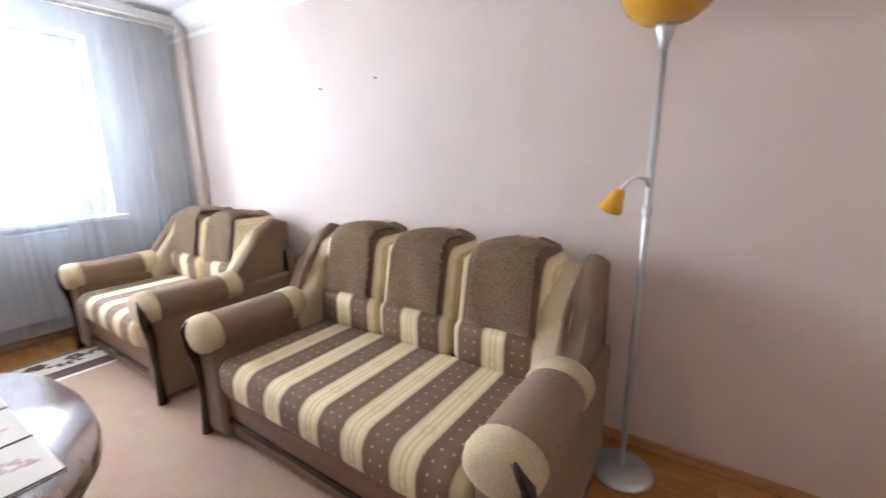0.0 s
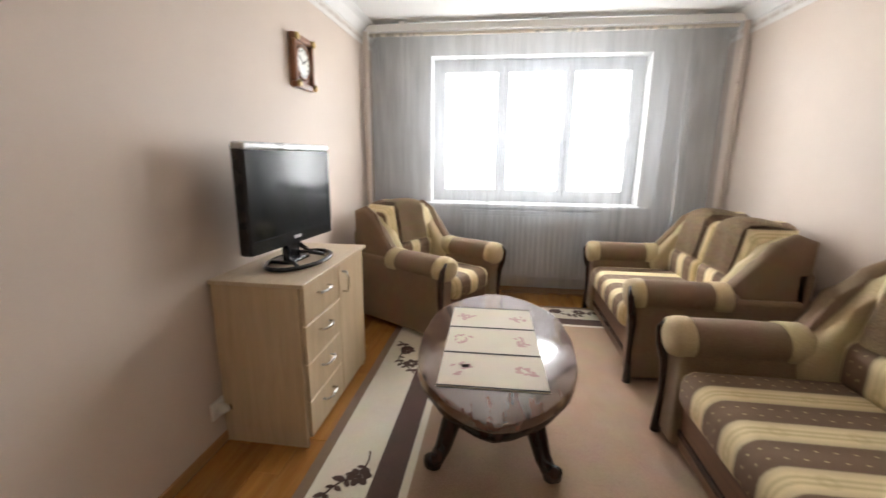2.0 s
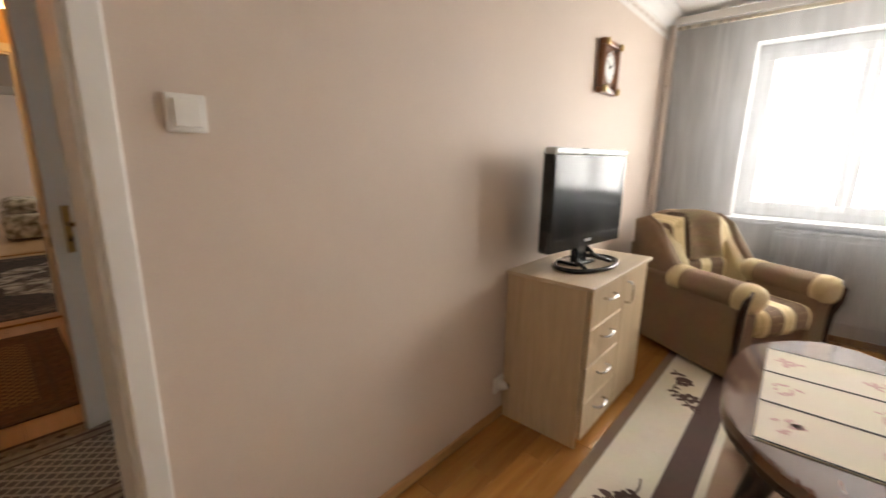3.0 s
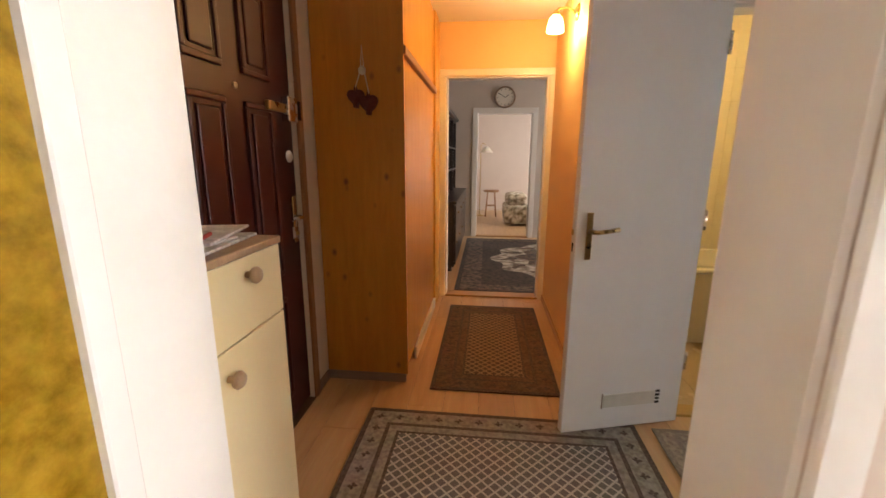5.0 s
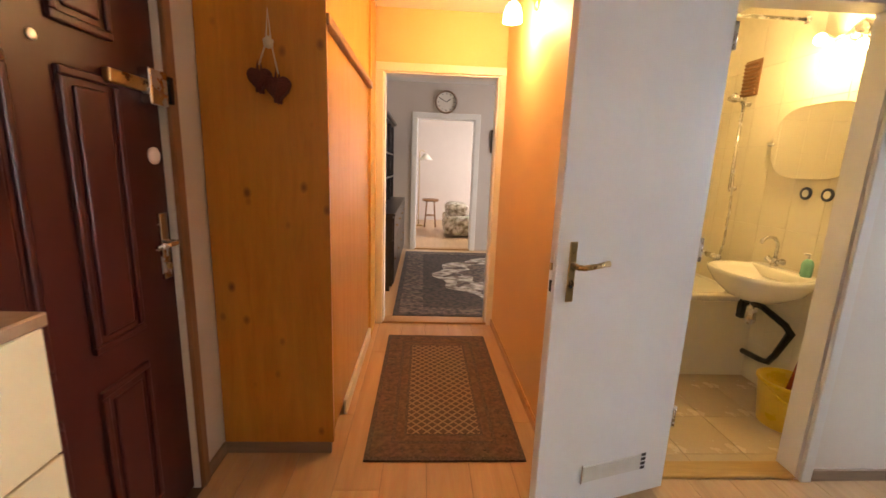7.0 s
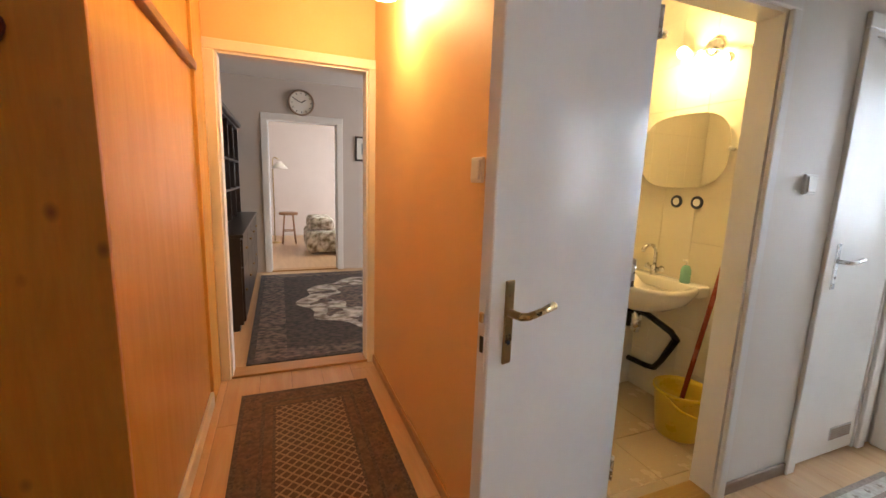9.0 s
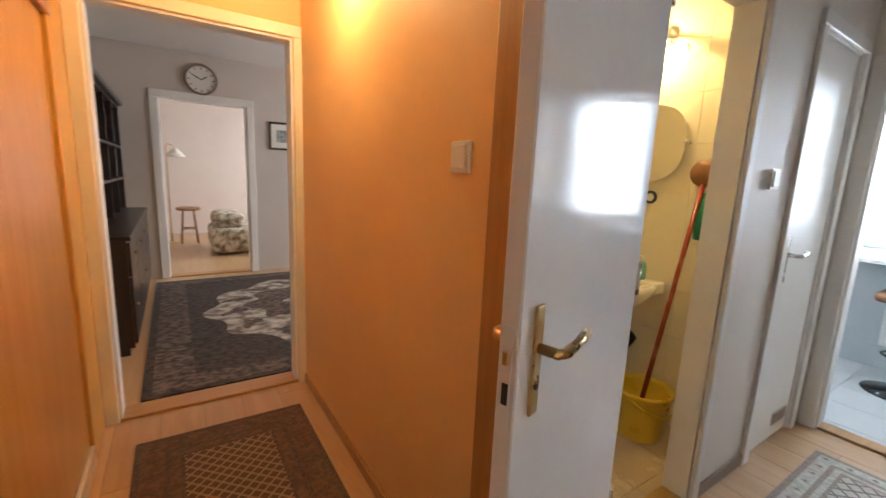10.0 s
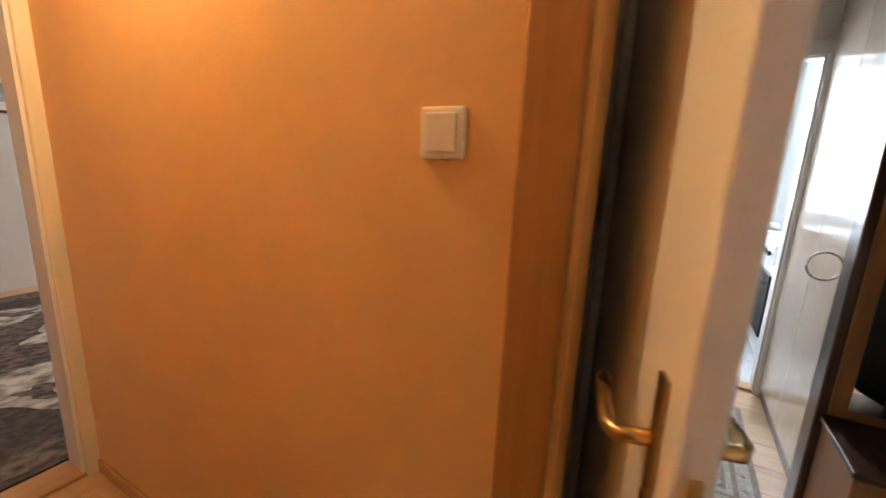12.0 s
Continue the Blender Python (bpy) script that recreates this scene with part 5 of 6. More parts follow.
basin = prism([(x * 0.66 + 0.02, y * 0.30) for x, y in [(math.copysign(abs(math.cos(t)) ** 0.5, math.cos(t)), math.copysign(abs(math.sin(t)) ** 0.5, math.sin(t))) for t in [2 * math.pi * i / 40 for i in range(40)]]], 0.12, 0.56)
top_face = [f for f in basin.faces if all(abs(v.co.z - 0.56) < 1e-5 for v in f.verts)]
bmesh.ops.delete(basin, geom=top_face, context="FACES_ONLY")
for v in basin.verts:
    if v.co.z < 0.2:
        v.co.x *= 0.82
        v.co.y *= 0.75
part("basin", basin, CERAMIC, tub, "", True)
part("drain", lathe([(0.025, 0), (0.025, 0.004)], 16, m=pose(-0.5, 0, 0.122)), CHROME, tub)

wb = thing("wash_basin", (-0.613, -5.23, 0.79), 0, "white ceramic wash basin fixed to the tiled wall", "basin")
bb = bmesh.new()
rings = []
prof = [(0.30, 0.02, -0.175), (0.55, 0.5, -0.15), (0.80, 0.85, -0.09), (0.97, 1.0, -0.025), (1.0, 1.0, 0.0), (0.93, 0.9, 0.004), (0.80, 0.76, -0.02), (0.55, 0.5, -0.10), (0.15, 0.15, -0.12)]
for sx_, sy_, z in prof:
    ring = []
    for i in range(36):
        t = 2 * math.pi * i / 36
        x = 0.225 + 0.225 * sx_ * math.cos(t)
        if math.cos(t) < 0 and z > -0.03:
            x = max(0.004, x)
        ring.append(bb.verts.new((max(0.004, x), 0.285 * sy_ * math.copysign(abs(math.sin(t)) ** 0.8, math.sin(t)), z)))
    rings.append(ring)
for a, e in zip(rings, rings[1:]):
    for i in range(36):
        bb.faces.new((a[i], a[(i + 1) % 36], e[(i + 1) % 36], e[i]))
bb.faces.new(rings[0]), bb.faces.new(rings[-1])
part("bowl", bb, CERAMIC, wb, "", True)
part("back_ledge", box(0.003, 0.10, -0.24, 0.24, -0.06, 0.006, 0.012, 3), CERAMIC, wb, "", True)
part("trap_cup", lathe([(0.018, -0.17), (0.018, -0.25), (0.030, -0.26), (0.030, -0.35), (0.02, -0.37)], 16, m=pose(0.11, -0.13, 0)), CHROME, wb, "grey metal trap cup", True)
part("trap_bracket", box(0.075, 0.125, -0.235, -0.185, -0.36, -0.20, 0.008, 2), BLACK, wb)
part("drain_pipe", tube([(0.11, -0.19, -0.235), (0.11, -0.05, -0.235), (0.11, 0.12, -0.285), (0.10, 0.15, -0.32), (0.06, 0.04, -0.50), (0.04, -0.02, -0.575), (0.035, -0.08, -0.59), (0.03, -0.24, -0.60)], [0.019, 0.019, 0.019, 0.022, 0.018, 0.018, 0.018, 0.018], 12), BLACK, wb, "black plastic drain pipe", True)
part("overflow", lathe([(0.008, 0), (0.008, 0.003)], 10, m=pose(0.405, 0, -0.05, 0, -70)), SEAM, wb)
tap = thing("basin_tap", (-0.545, -5.31, 0.796), 0, "chrome basin tap with two handles", "tap")
part("body", lathe([(0.024, 0), (0.02, 0.015), (0.017, 0.05), (0.014, 0.06)], 16), CHROME, tap, "", True)
part("spout", tube([(0, 0, 0.05), (0, 0, 0.14), (0.025, 0, 0.18), (0.07, 0, 0.185), (0.10, 0, 0.165), (0.105, 0, 0.145)], 0.010, 10), CHROME, tap, "", True)
for s in (-1, 1):
    part("tap_handle", tube([(0, s * 0.012, 0.035), (0.0, s * 0.05, 0.045), (0, s * 0.055, 0.047)], [0.012, 0.014, 0.02], 10), CHROME, tap, "", True)
soap = thing("soap_bottle", (-0.545, -5.10, 0.796), 0, "clear bottle of green liquid soap", "bottle")
part("bottle", lathe([(0.024, 0), (0.027, 0.01), (0.027, 0.07), (0.02, 0.09), (0.01, 0.1)], 16), mottled("green_soap", (0.25, 0.55, 0.42), (0.3, 0.62, 0.48), 0.1, 5, 50, 0), soap, "", True)
part("pump", tube([(0, 0, 0.1), (0, 0, 0.125), (0.03, 0, 0.128)], 0.006, 8), WHITE_PLASTIC, soap, "", True)

mir = thing("bathroom_mirror", (-0.613, -5.26, 1.527), 0, "rounded frameless mirror above the wash basin", "mirror")
pts = []
for i in range(48):
    t = 2 * math.pi * i / 48
    pts.append((0.28 * math.copysign(abs(math.cos(t)) ** 0.62, math.cos(t)), 0.205 * math.copysign(abs(math.sin(t)) ** 0.75, math.sin(t))))
g = prism(pts, 0.018, 0.024)
part("mirror_glass", moved(g, Matrix(((0, 0, 1, 0), (1, 0, 0, 0), (0, 1, 0, 0), (0, 0, 0, 1)))), MIRROR, mir)
for s in (-1, 1):
    part("clip", lathe([(0.008, 0), (0.008, 0.03), (0.013, 0.034), (0.009, 0.042)], 12, m=pose(0, s * 0.29, 0.0, 0, 90)), CHROME, mir, "", True)
for y in (-5.266, -5.137):
    so = thing("bath_socket", (-0.613, y, 1.243), 0, "dark blue round bathroom socket", "socket", "bathroom sockets")
    part("ring", lathe([(0.036, 0), (0.036, 0.008), (0.024, 0.012), (0.022, 0.006)], 20, m=pose(0, 0, 0, 0, 90)), mottled("navy_plastic", (0.03, 0.035, 0.07), (0.04, 0.05, 0.09), 0.3, 8, 60, 0), so, "", True)
    part("inset", lathe([(0.021, 0), (0.021, 0.009), (0.006, 0.009)], 16, m=pose(0, 0, 0, 0, 90)), WHITE_PLASTIC, so)
BULB = glowing("lit_bulb", (1.0, 0.72, 0.30), 14.0)
bl = thing("bathroom_wall_lamp", (-0.613, -5.15, 2.06), 0, "twin spotlight wall lamp with lit bulbs", "lamp")
part("wall_plate", lathe([(0.045, 0), (0.045, 0.02), (0.03, 0.03)], 20, m=pose(0, 0, 0, 0, 90)), CHROME, bl, "", True)
for y, z, ry in ((-0.10, -0.02, 115), (0.13, -0.08, 140)):
    part("spot_arm", tube([(0.02, 0, 0), (0.05, y * 0.5, z * 0.4), (0.06, y, z)], 0.007, 8), CHROME, bl, "", True)
    part("spot_housing", lathe([(0.014, 0), (0.022, 0.015), (0.032, 0.06), (0.03, 0.06)], 16, m=pose(0.05, y, z, 0, ry - 30)), WHITE_PLASTIC, bl, "", True)
    part("bulb", lathe([(0.012, 0.03), (0.026, 0.05), (0.03, 0.07), (0.022, 0.085), (0.003, 0.09)], 16, m=pose(0.05, y, z, 0, ry - 30)), BULB, bl, "lit bulb", True).visible_shadow = False
gr = thing("vent_grille", (-0.613, -5.83, 1.97), 0, "brown ventilation grille high on the wall", "vent")
part("frame", box(0.0, 0.008, -0.07, 0.07, -0.115, 0.115, 0.002), BROWN_TRIM, gr)
for i in range(9):
    part("slat", moved(box(-0.003, 0.012, -0.06, 0.06, -0.006, 0.006), pose(0.012, 0, -0.096 + i * 0.024, 0, 35, 0)), BROWN_TRIM, gr)
shw = thing("shower_set", (-0.613, -5.81, 0), 0, "chrome shower rail with hose and hand shower", "shower")
part("rail", tube([(0.045, 0, 1.22), (0.045, 0, 1.84)], 0.010, 10), CHROME, shw, "", True)
for z in (1.24, 1.80):
    part("rail_bracket", tube([(0.002, 0, z), (0.045, 0, z)], 0.014, 10), CHROME, shw, "", True)
part("hand_shower", tube([(0.05, 0.0, 1.80), (0.10, 0.03, 1.83), (0.16, 0.06, 1.84), (0.17, 0.065, 1.815)], [0.012, 0.012, 0.018, 0.036], 12), CHROME, shw, "", True)
part("hose", tube([(0.05, 0.0, 1.79), (0.06, 0.02, 1.5), (0.055, 0.05, 1.1), (0.05, 0.04, 0.85), (0.045, 0.0, 0.72), (0.03, -0.06, 0.74)], 0.007, 8), CHROME, shw, "", True)
part("mixer", tube([(0.05, -0.14, 0.75), (0.05, 0.02, 0.75)], 0.02, 12), CHROME, shw, "", True)
YELLOW = mottled("yellow_plastic", (0.72, 0.52, 0.02), (0.78, 0.58, 0.04), 0.3, 6, 60, 0.02)
bu = thing("bucket", (-0.41, -4.925, 0.0125), 0, "yellow plastic bucket with a mop in it", "bucket")
part("pail", lathe([(0.105, 0), (0.112, 0.01), (0.138, 0.24), (0.146, 0.245), (0.146, 0.26), (0.136, 0.26), (0.130, 0.235), (0.105, 0.02), (0.01, 0.015)], 28), YELLOW, bu, "", True)
part("bail", tube([(0.14, 0.0, 0.24), (0.13, 0.10, 0.20), (0.06, 0.15, 0.17), (-0.06, 0.15, 0.17), (-0.13, 0.10, 0.20), (-0.14, 0, 0.24)], 0.005, 8), YELLOW, bu, "", True)
mop = thing("mop", (-0.41, -4.925, 0.03), 0, "mop with a dark red handle leaning in the bucket", "mop")
part("handle", tube([(0.02, 0.0, 0.1), (-0.175, 0.06, 1.29)], 0.012, 10), mottled("dark_red_lacquer", (0.28, 0.05, 0.03), (0.34, 0.07, 0.04), 0.25, 8, 60, 0), mop, "dark red handle", True)
part("strands", lathe([(0.03, 0.16), (0.06, 0.10), (0.075, 0.0), (0.05, 0.0)], 14, m=pose(0.02, -0.02, 0)), LINEN, mop, "", True)
br = thing("bath_brush", (-0.568, -4.87, 1.375), 0, "round brown brush hanging on the wall", "brush")
part("brush_head", lathe([(0.06, 0), (0.068, 0.01), (0.062, 0.028), (0.02, 0.034)], 22, m=pose(-0.04, 0, 0, 0, 90)), BROWN_TRIM, br, "", True)
gl = thing("rubber_glove", (-0.568, -4.845, 1.25), 0, "green rubber glove hanging on the wall", "glove")
part("glove", tube([(-0.03, 0, 0.03), (-0.025, 0.01, -0.05), (-0.02, 0.0, -0.12), (-0.025, -0.01, -0.2)], [0.02, 0.034, 0.04, 0.022], 10), mottled("green_rubber", (0.01, 0.20, 0.11), (0.02, 0.26, 0.15), 0.4, 9, 90, 0.1), gl, "", True)
part("hook", tube([(-0.045, 0, 0.03), (-0.02, 0, 0.03), (-0.015, 0, 0.045)], 0.004, 6), CHROME, gl, "", True)

rod = thing("shower_curtain_rod", (-0.613, -5.48, 2.22), 0, "thin chrome shower rod above the bathtub", "rod")
part("tube", tube([(0.0, 0, 0), (1.455, 0, 0)], 0.010, 10), CHROME, rod, "", True)
for x in (0.0, 1.44):
    part("rosette", lathe([(0.024, 0), (0.024, 0.006), (0.014, 0.014)], 16, m=pose(x, 0, 0, 0, 90)), CHROME, rod, "", True)

# ---- the kitchen ----
window("window_2", -3.10, *KWIN, 2, "white kitchen window with bright sky behind")
st = thing("bar_stool", (-2.38, -4.29, 0.004), 0, "bar stool with brown seat on a black column", "stool")
part("base", lathe([(0.19, 0), (0.19, 0.008), (0.06, 0.03), (0.03, 0.06)], 28), BLACK, st, "", True)
part("column", tube([(0, 0, 0.04), (0, 0, 0.62)], 0.025, 12), BLACK, st, "", True)
part("foot_ring", lathe([(0.11, -0.008), (0.12, 0), (0.11, 0.008), (0.10, 0)], 24, m=pose(0.08, 0, 0.28), capped=False), BLACK, st, "", True)
part("seat", box(-0.19, 0.19, -0.19, 0.19, 0.62, 0.69, 0.03, 3), wood("walnut_shell", (0.22, 0.10, 0.05), (0.32, 0.16, 0.08), 0.4, 2, 8, 3), st, "", True)
part("backrest", box(-0.15, 0.19, 0.15, 0.19, 0.66, 0.92, 0.02, 3), wood("walnut_back", (0.22, 0.10, 0.05), (0.32, 0.16, 0.08), 0.4, 2, 8, 3), st, "", True)
bi = thing("waste_bin", (-2.72, -3.96, 0.004), 0, "grey lidded kitchen waste bin", "bin")
GREYP = mottled("grey_plastic", (0.38, 0.37, 0.35), (0.44, 0.43, 0.41), 0.45, 8, 80, 0.03)
body = box(-0.13, 0.13, -0.16, 0.16, 0, 0.40, 0.03, 3)
for v in body.verts:
    k = 0.86 + 0.14 * v.co.z / 0.40
    v.co.x *= k
    v.co.y *= k
part("body", body, GREYP, bi, "", True)
part("lid", box(-0.145, 0.145, -0.175, 0.175, 0.402, 0.45, 0.02, 3), GREYP, bi, "", True)
stv = thing("kitchen_stove", (-2.15, -3.47, 0.004), 0, "white free-standing kitchen stove", "stove")
part("body", box(-0.30, 0.30, -0.28, 0.30, 0.02, 0.85, 0.006, 2), PVC, stv)
part("oven_door", box(-0.28, 0.28, -0.305, -0.282, 0.18, 0.62, 0.006, 2), BLACK, stv, "dark oven door")
part("control_panel", box(-0.29, 0.29, -0.31, -0.282, 0.70, 0.84, 0.006, 2), PVC, stv)
for i in range(5):
    part("dial", lathe([(0.02, 0), (0.018, 0.02)], 14, m=pose(-0.2 + i * 0.1, -0.31, 0.77, 90)), BLACK, stv)
part("hob", box(-0.30, 0.30, -0.28, 0.30, 0.852, 0.87, 0.004), SILVER, stv)
kt = thing("kitchen_table", (-2.55, -4.55, 0.004), 0, "white kitchen table by the window", "table")
part("tabletop", box(-0.27, 0.30, -0.40, 0.30, 0.86, 0.89, 0.006, 2), PVC, kt)
for x, y in ((-0.22, -0.34), (-0.22, 0.24), (0.24, -0.34)):
    part("leg", tube([(x, y, 0), (x, y, 0.86)], 0.018, 10), CHROME, kt, "", True)
krad = thing("kitchen_radiator", (-2.83, -4.1, 0), 0, "white panel radiator below the kitchen window", "radiator")
part("panel", box(0, 0.05, -0.4, 0.4, 0.2, 0.78, 0.01, 2), PVC, krad)
for i in range(16):
    part("fin", box(0.05, 0.06, -0.39 + i * 0.05, -0.36 + i * 0.05, 0.23, 0.75, 0.004), PVC, krad)
part("pipe", tube([(0.03, 0.38, 0.2), (0.03, 0.38, 0.004)], 0.01, 8), PVC, krad, "", True)
passl = thing("passage_ceiling_lamp", (-0.55, -4.18, H), 0, "small unlit white ceiling lamp", "lamp")
part("base", lathe([(0.05, 0), (0.05, -0.02), (0.02, -0.03)], 18), WHITE_PLASTIC, passl, "", True)
part("globe", lathe([(0.02, -0.03), (0.055, -0.05), (0.07, -0.09), (0.05, -0.13), (0.003, -0.145)], 20), CERAMIC, passl, "", True)

# ---- sitting room and bedroom ----
BLACK_WOOD = wood("black_brown_veneer", (0.018, 0.012, 0.011), (0.035, 0.024, 0.02), 0.28, 1, 10, 3)
wu = thing("wall_unit", (2.13, -8.33, 0), 0, "tall black-brown wall unit with open shelves", "cabinet")
wu.scale = (1, 0.79, 0.91)
part("base_body", box(-0.26, 0.27, -1.45, 1.42, 0.06, 0.88, 0.003), BLACK_WOOD, wu)
part("plinth", box(-0.23, 0.27, -1.44, 1.41, 0.0, 0.06), BLACK_WOOD, wu)
part("worktop", box(-0.285, 0.275, -1.46, 1.44, 0.88, 0.91, 0.005, 2), BLACK_WOOD, wu)
for i in range(4):
    y0 = -1.44 + i * 0.715
    d = part("cupboard_door", box(-0.277, -0.26, y0, y0 + 0.70, 0.09, 0.60, 0.003), BLACK_WOOD, wu)
    d2 = part("drawer_front", box(-0.277, -0.26, y0, y0 + 0.70, 0.61, 0.86, 0.003), BLACK_WOOD, wu)
    part("knob", lathe([(0.008, 0), (0.014, 0.015), (0.004, 0.022)], 12, m=pose(-0.277, y0 + 0.35, 0.74, 0, -90)), BRASS, d2, "", True)
    part("knob", lathe([(0.008, 0), (0.014, 0.015), (0.004, 0.022)], 12, m=pose(-0.277, y0 + 0.62, 0.38, 0, -90)), BRASS, d, "", True)
for i in range(5):
    y0 = -1.44 + i * 0.71
    part("upright", box(-0.10, 0.27, y0, y0 + 0.02, 0.91, 2.05, 0.002), BLACK_WOOD, wu)
for z in (1.25, 1.60, 2.05):
    part("shelf", box(-0.10, 0.27, -1.44, 1.42, z, z + 0.022, 0.002), BLACK_WOOD, wu)
part("back_board", box(0.262, 0.272, -1.44, 1.42, 0.91, 2.05), BLACK_WOOD, wu)
part("cornice", box(-0.14, 0.275, -1.47, 1.45, 2.075, 2.13, 0.015, 2), BLACK_WOOD, wu)
bk = random.Random(11)
for z in (0.912, 1.274, 1.624):
    y = 1.30
    while y > -0.2:
        w, hgt = bk.uniform(0.02, 0.05), bk.uniform(0.17, 0.27)
        if bk.random() < 0.72 and not any(abs(y - w - (-1.43 + i * 0.71)) < 0.05 or abs(y - (-1.43 + i * 0.71)) < 0.05 for i in range(5)):
            c = bk.choice([(0.35, 0.33, 0.30), (0.55, 0.53, 0.5), (0.10, 0.08, 0.08), (0.22, 0.07, 0.05), (0.07, 0.10, 0.16)])
            bo = tagged(mesh_object("book", box(0, 0.17, -0.79 * w + 0.001, 0, 0, hgt, 0.003), mottled("book_cover", c, tuple(v * 1.15 for v in c), 0.5, 9, 90, 0.03)), "upright book on an open shelf", "book", "books on the wall unit")
            bo.matrix_world = pose(2.10, -8.33 + 0.79 * y, 0.91 * z)
        y -= w
DARKPILE = woven("dark_taupe_carpet", (0.010, 0.006, 0.004), (0.075, 0.045, 0.031), 22)
CREAMPILE = woven("cream_medallion_pile", (0.14, 0.10, 0.07), (0.58, 0.52, 0.44), 10)
MIDPILE = woven("taupe_medallion_pile", (0.016, 0.009, 0.006), (0.17, 0.11, 0.078), 20)
sr = thing("sitting_room_carpet", (0.38, -7.88, 0.001), 0, "dark taupe carpet with a cream central medallion", "carpet")
sr.scale = (1, 0.775, 1)
part("ground", box(-1.45, 1.43, -1.80, 1.80, 0, 0.010), DARKPILE, sr)
part("border_band", frame_band(-1.40, 1.38, -1.75, 1.75, 0.22, 0.0102, 0.012), MIDPILE, sr)


def scallop(a, b, n, depth, k=96):
    return [((a * (1 + depth * math.cos(n * 2 * math.pi * i / k))) * math.cos(2 * math.pi * i / k), (b * (1 + depth * math.cos(n * 2 * math.pi * i / k + 1))) * math.sin(2 * math.pi * i / k)) for i in range(k)]


part("medallion", prism(scallop(1.0, 1.30, 11, 0.06), 0.0102, 0.0125), CREAMPILE, sr, "cream woven medallion")
part("medallion_middle", moved(prism(scallop(0.66, 0.72, 9, 0.10), 0.0127, 0.0140), pose(0, -0.15, 0)), MIDPILE, sr)
part("medallion_heart", moved(prism(scallop(0.30, 0.34, 6, 0.2), 0.0142, 0.0155), pose(0, -0.15, 0)), CREAMPILE, sr)
for i in range(14):
    t = 2 * math.pi * i / 14
    part("leaf_motif", moved(prism(scallop(0.13, 0.07, 3, 0.4, 24), 0.0127, 0.0138), pose(0.80 * math.cos(t), 1.10 * math.sin(t), 0, 0, 0, math.degrees(t) + 50)), MIDPILE, sr)
rc_ = thing("round_clock", (1.254, -9.5, 2.268), 0, "round wall clock with a dark rim", "clock")
part("rim", lathe([(0.155, 0), (0.17, 0.015), (0.165, 0.035), (0.145, 0.035), (0.143, 0.0)], 36, m=pose(0, 0, 0, -90), capped=False), GREY_SKIRT, rc_, "", True)
part("dial", lathe([(0.144, 0), (0.144, 0.012), (0.002, 0.012)], 36, m=pose(0, 0, 0, -90)), CLOCK_FACE, rc_)
for a in range(12):
    part("hour_mark", moved(box(-0.004, 0.004, 0.0122, 0.0135, 0.11, 0.132), pose(0, 0, 0, 0, 30 * a, 0)), BLACK, rc_)
part("hour_hand", moved(box(-0.005, 0.005, 0.014, 0.016, 0, 0.07), pose(0, 0, 0, 0, 305, 0)), BLACK, rc_)
part("minute_hand", moved(box(-0.004, 0.004, 0.016, 0.018, 0, 0.11), pose(0, 0, 0, 0, 62, 0)), BLACK, rc_)
pf = thing("framed_print", (0.32, -9.5, 1.72), 0, "small dark-framed print on the wall", "picture")
for x0, x1, z0, z1 in ((-0.23, 0.23, 0.145, 0.17), (-0.23, 0.23, -0.17, -0.145), (-0.23, -0.205, -0.145, 0.145), (0.205, 0.23, -0.145, 0.145)):
    part("frame_bar", box(x0, x1, 0, 0.02, z0, z1, 0.003), BLACK_WOOD, pf)
part("mount", box(-0.205, 0.205, 0.002, 0.008, -0.145, 0.145), CLOCK_FACE, pf)
part("print", box(-0.14, 0.14, 0.0082, 0.0095, -0.075, 0.075), woven("grey_print", (0.20, 0.22, 0.22), (0.42, 0.44, 0.42), 30), pf)
sl = thing("side_stool", (1.40, -12.1, 0), 0, "small dark wooden stool", "stool")
part("seat", lathe([(0.17, 0.56), (0.18, 0.575), (0.18, 0.60), (0.16, 0.61)], 24), BROWN_TRIM, sl, "", True)
for i in range(4):
    a = math.radians(45 + 90 * i)
    part("leg", tube([(0.11 * math.cos(a), 0.11 * math.sin(a), 0.565), (0.17 * math.cos(a), 0.17 * math.sin(a), 0)], 0.016, 8), BROWN_TRIM, sl, "", True)
for i in range(4):
    a, b2 = math.radians(45 + 90 * i), math.radians(135 + 90 * i)
    part("stretcher", tube([(0.145 * math.cos(a), 0.14 * math.sin(a), 0.25), (0.145 * math.cos(b2), 0.14 * math.sin(b2), 0.25)], 0.010, 8), BROWN_TRIM, sl, "", True)
PRINTED = woven("floral_bedspread", (0.16, 0.11, 0.06), (0.62, 0.55, 0.42), 14)
bdx = thing("bed", (0.53, -11.22, 0), 0, "low bed under a floral brown bedspread", "bed")
part("bedspread", box(-1.1, 0.62, -0.55, 0.55, 0.03, 0.40, 0.09, 4), PRINTED, bdx, "floral brown bedspread", True)
part("pillow", box(0.14, 0.58, -0.45, 0.40, 0.36, 0.62, 0.11, 4), PRINTED, bdx, "", True)
rl = thing("reading_lamp", (1.66, -12.2, 0), 0, "slim standing lamp with a pale cone shade", "lamp")
rl.scale = (0.9, 0.9, 0.87)
part("base_plate", lathe([(0.13, 0), (0.13, 0.015), (0.02, 0.03)], 24), BRASS, rl, "", True)
part("pole", tube([(0, 0, 0.02), (0, 0, 1.85), (-0.03, 0, 1.90), (-0.12, 0, 1.86)], 0.011, 10), BRASS, rl, "", True)
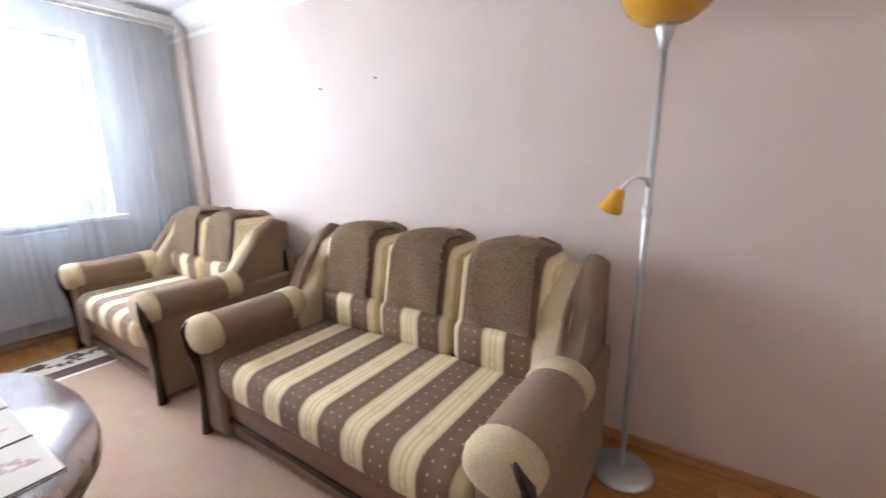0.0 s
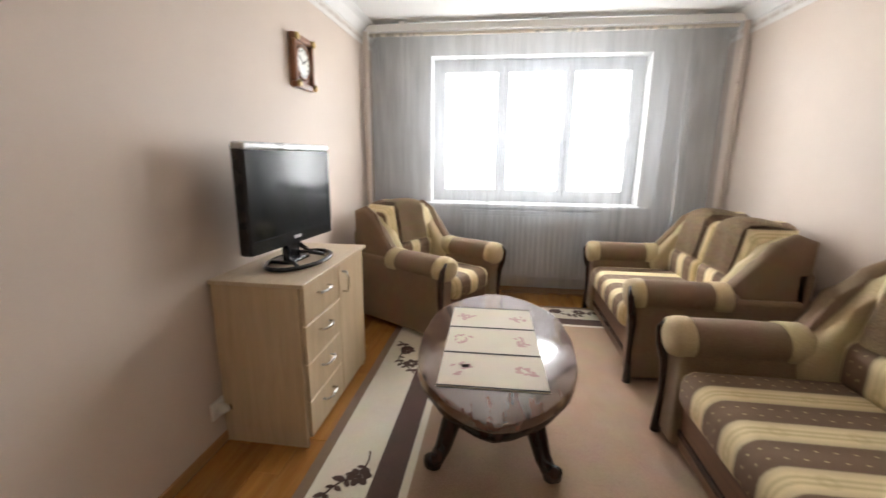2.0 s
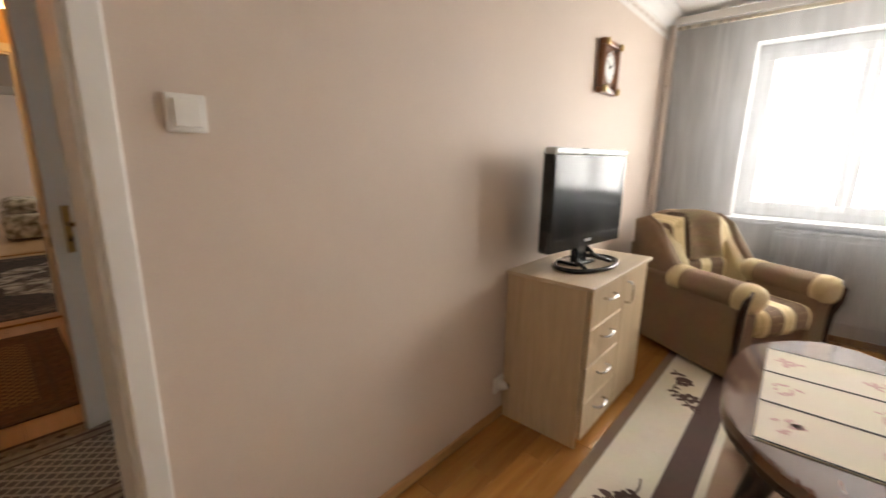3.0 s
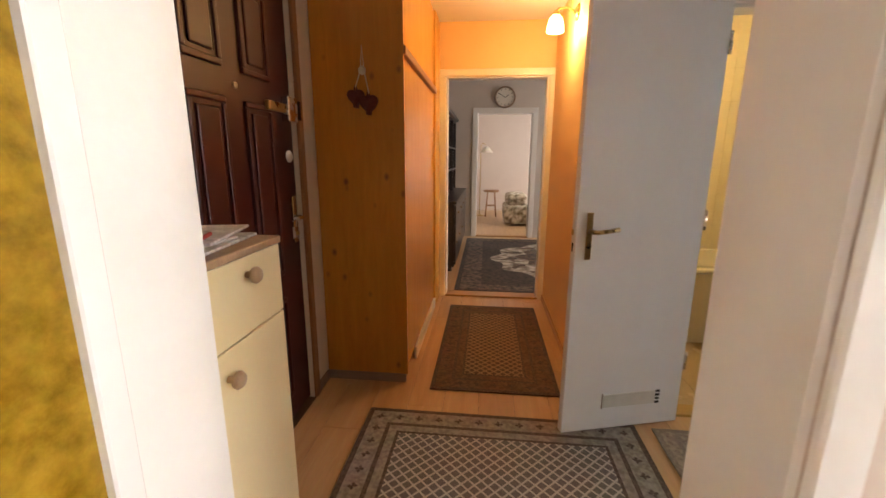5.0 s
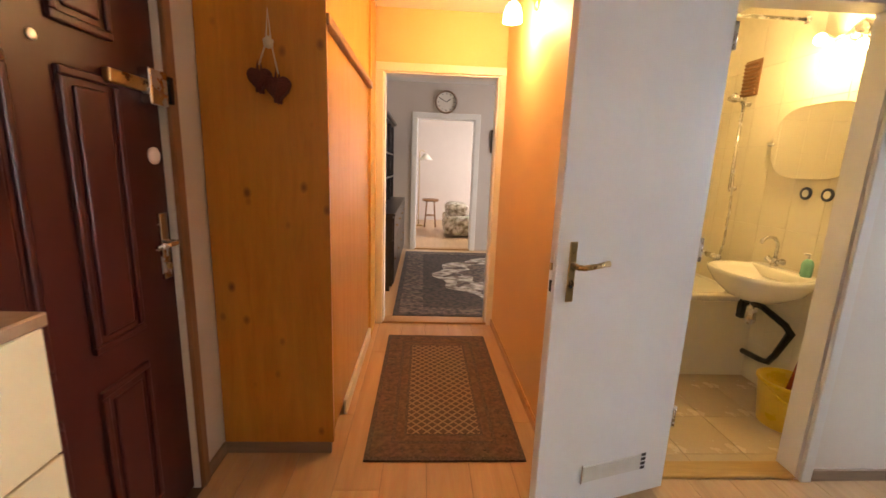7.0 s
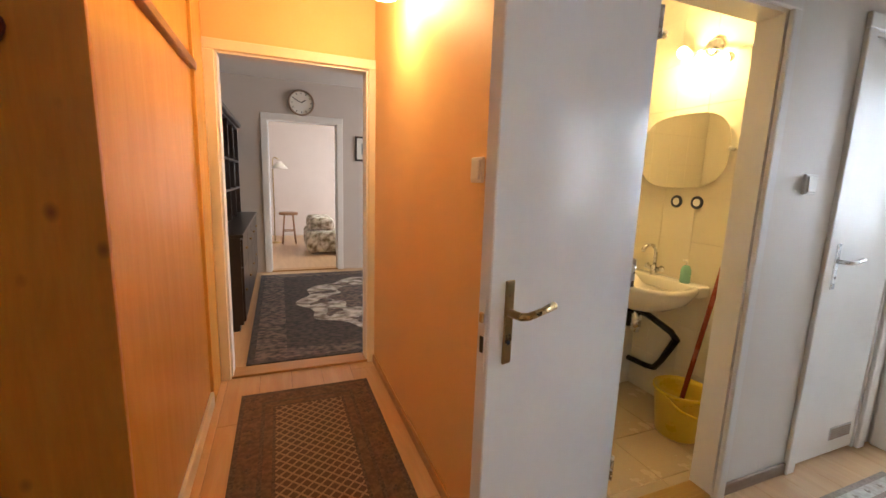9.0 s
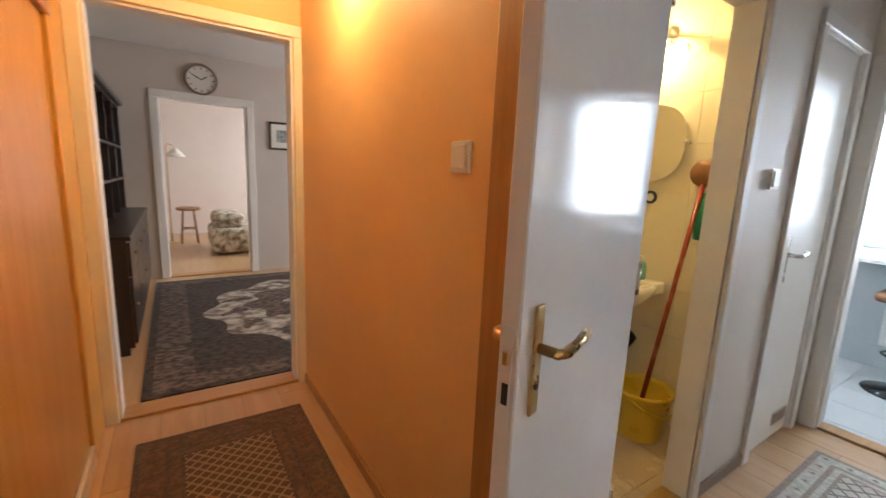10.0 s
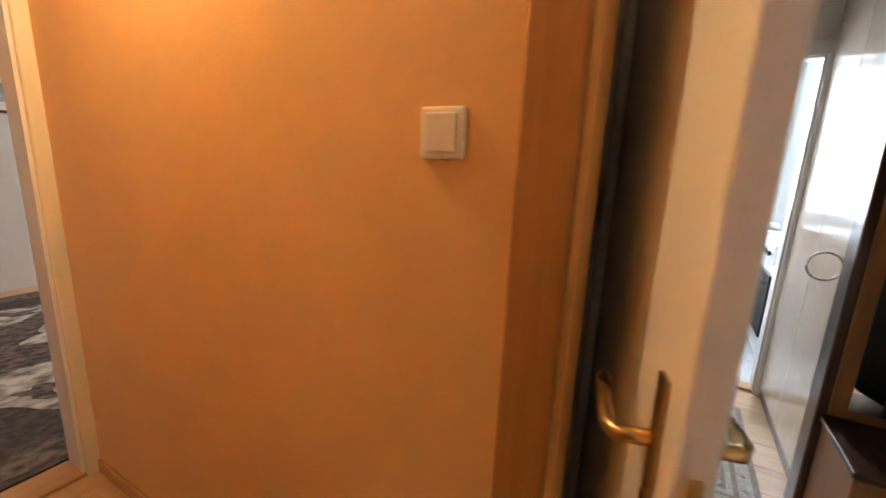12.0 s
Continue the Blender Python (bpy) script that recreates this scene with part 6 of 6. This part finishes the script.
part("shade", lathe([(0.035, 1.72), (0.17, 1.56), (0.166, 1.56), (0.032, 1.715)], 28, m=pose(-0.14, 0, 0.1)), LINEN, rl, "pale fabric cone shade", True)

# ---- outside ----
# emissive sheet behind the windows; haze and sky brightness are painted into its colour
HAZE = bpy.data.materials.new("glowing_painted_haze")
HAZE.use_nodes = True
hz = HAZE.node_tree
hz.nodes.remove(hz.nodes["Principled BSDF"])
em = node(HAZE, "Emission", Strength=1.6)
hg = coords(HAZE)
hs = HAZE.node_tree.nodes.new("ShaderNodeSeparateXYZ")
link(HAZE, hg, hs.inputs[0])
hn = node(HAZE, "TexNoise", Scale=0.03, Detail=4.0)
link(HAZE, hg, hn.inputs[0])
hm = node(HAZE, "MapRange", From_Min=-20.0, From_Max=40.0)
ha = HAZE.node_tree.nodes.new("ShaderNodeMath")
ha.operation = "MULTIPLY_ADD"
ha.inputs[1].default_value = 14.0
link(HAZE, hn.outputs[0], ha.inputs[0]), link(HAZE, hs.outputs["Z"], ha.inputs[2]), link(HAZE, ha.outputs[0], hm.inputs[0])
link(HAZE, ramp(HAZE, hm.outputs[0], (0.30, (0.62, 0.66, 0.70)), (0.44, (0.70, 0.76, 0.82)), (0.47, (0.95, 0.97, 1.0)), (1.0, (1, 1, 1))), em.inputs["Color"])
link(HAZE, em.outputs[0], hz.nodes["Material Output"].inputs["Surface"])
setting("backdrop", box(-70.2, -70, -160, 160, -25, 90), HAZE, "glowing backdrop sheet painted with pale hazy hills and overcast sky")

# ---- floor boards and tiles ----


def laid(parent, name, mat, size, x0, x1, y0, y1, z, gap, along="x", stagger=0.5):
    """Boards or tiles of one size laid in rows over a floor, as pieces of it; the last in a row is cut."""
    length, wide, thick = size
    cache = {}
    span0, span1 = (x0, x1) if along == "x" else (y0, y1)
    row0, row1 = (y0, y1) if along == "x" else (x0, x1)
    r, i = row0, 0
    while r < row1 - 0.01:
        w = round(min(wide, row1 - r), 3)
        u = span0 - length * ((i * stagger) % 1.0)
        while u < span1 - 0.01:
            a, b = max(u, span0), min(u + length, span1)
            l = round(b - a, 3)
            if l > 0.02:
                key = (l, w)
                if key not in cache:
                    me = bpy.data.meshes.new(name)
                    bm = box(gap / 2, l - gap / 2, gap / 2, w - gap / 2, 0, thick, 0.0012) if along == "x" else box(gap / 2, w - gap / 2, gap / 2, l - gap / 2, 0, thick, 0.0012)
                    bm.to_mesh(me)
                    bm.free()
                    me.materials.append(mat)
                    cache[key] = me
                ob = new(name, cache[key])
                ob.location = (a, r, z) if along == "x" else (r, a, z)
                ob.parent = parent
            u += length
        r += wide
        i += 1


FLOORS = {o.name: o for o in scene.objects if o.name.startswith("floor_")}
laid(FLOORS["floor_living"], "plank", PARQUET, (0.62, 0.115, 0.006), -2.835, 2.1, -2.935, 0.135, -0.0045, 0.0012, "x", 0.37)
laid(FLOORS["floor_hall"], "plank", LAMINATE, (1.28, 0.192, 0.006), -1.36, 2.428, -6.325, -3.16, -0.0045, 0.0015, "y", 0.41)
laid(FLOORS["floor_bath"], "tile", TILE_FLOOR, (0.30, 0.30, 0.006), -0.613, 0.845, -6.185, -4.635, 0.008, 0.003, "x", 0.0)
laid(FLOORS["floor_kitchen"], "tile", KITCHEN_FLOOR, (0.33, 0.33, 0.006), -2.85, -1.46, -5.2, -3.16, 0.0, 0.003, "x", 0.0)


def wall_tiles(parent, axis, at, out, a0, a1, z0, z1, w, h, mat):
    me = bpy.data.meshes.new("tile")
    g = 0.0007
    bm = box(0, 0.005, g, w - g, g, h - g, 0.0006) if axis == "y" else box(g, w - g, 0, 0.005, g, h - g, 0.0006)
    bm.to_mesh(me)
    bm.free()
    me.materials.append(mat)
    for i in range(int((a1 - a0) / w + 1e-6)):
        for j in range(int((z1 - z0) / h + 1e-6)):
            ob = new("tile", me)
            u, z = a0 + i * w, z0 + j * h
            ob.location = (at if out > 0 else at - 0.005, u, z) if axis == "y" else (u, at if out > 0 else at - 0.005, z)
            ob.parent = parent


WALLS = {o.name: o for o in scene.objects if o.name.startswith("wall_bath")}
wall_tiles(WALLS["wall_bath_west"], "y", -0.617, 1, -6.185, -4.635, 0.02, 2.45, 0.208, 0.25, TILE_WALL)
wall_tiles(WALLS["wall_bath_south"], "x", -6.189, 1, -0.613, 0.845, 0.02, 2.45, 0.206, 0.25, TILE_WALL)
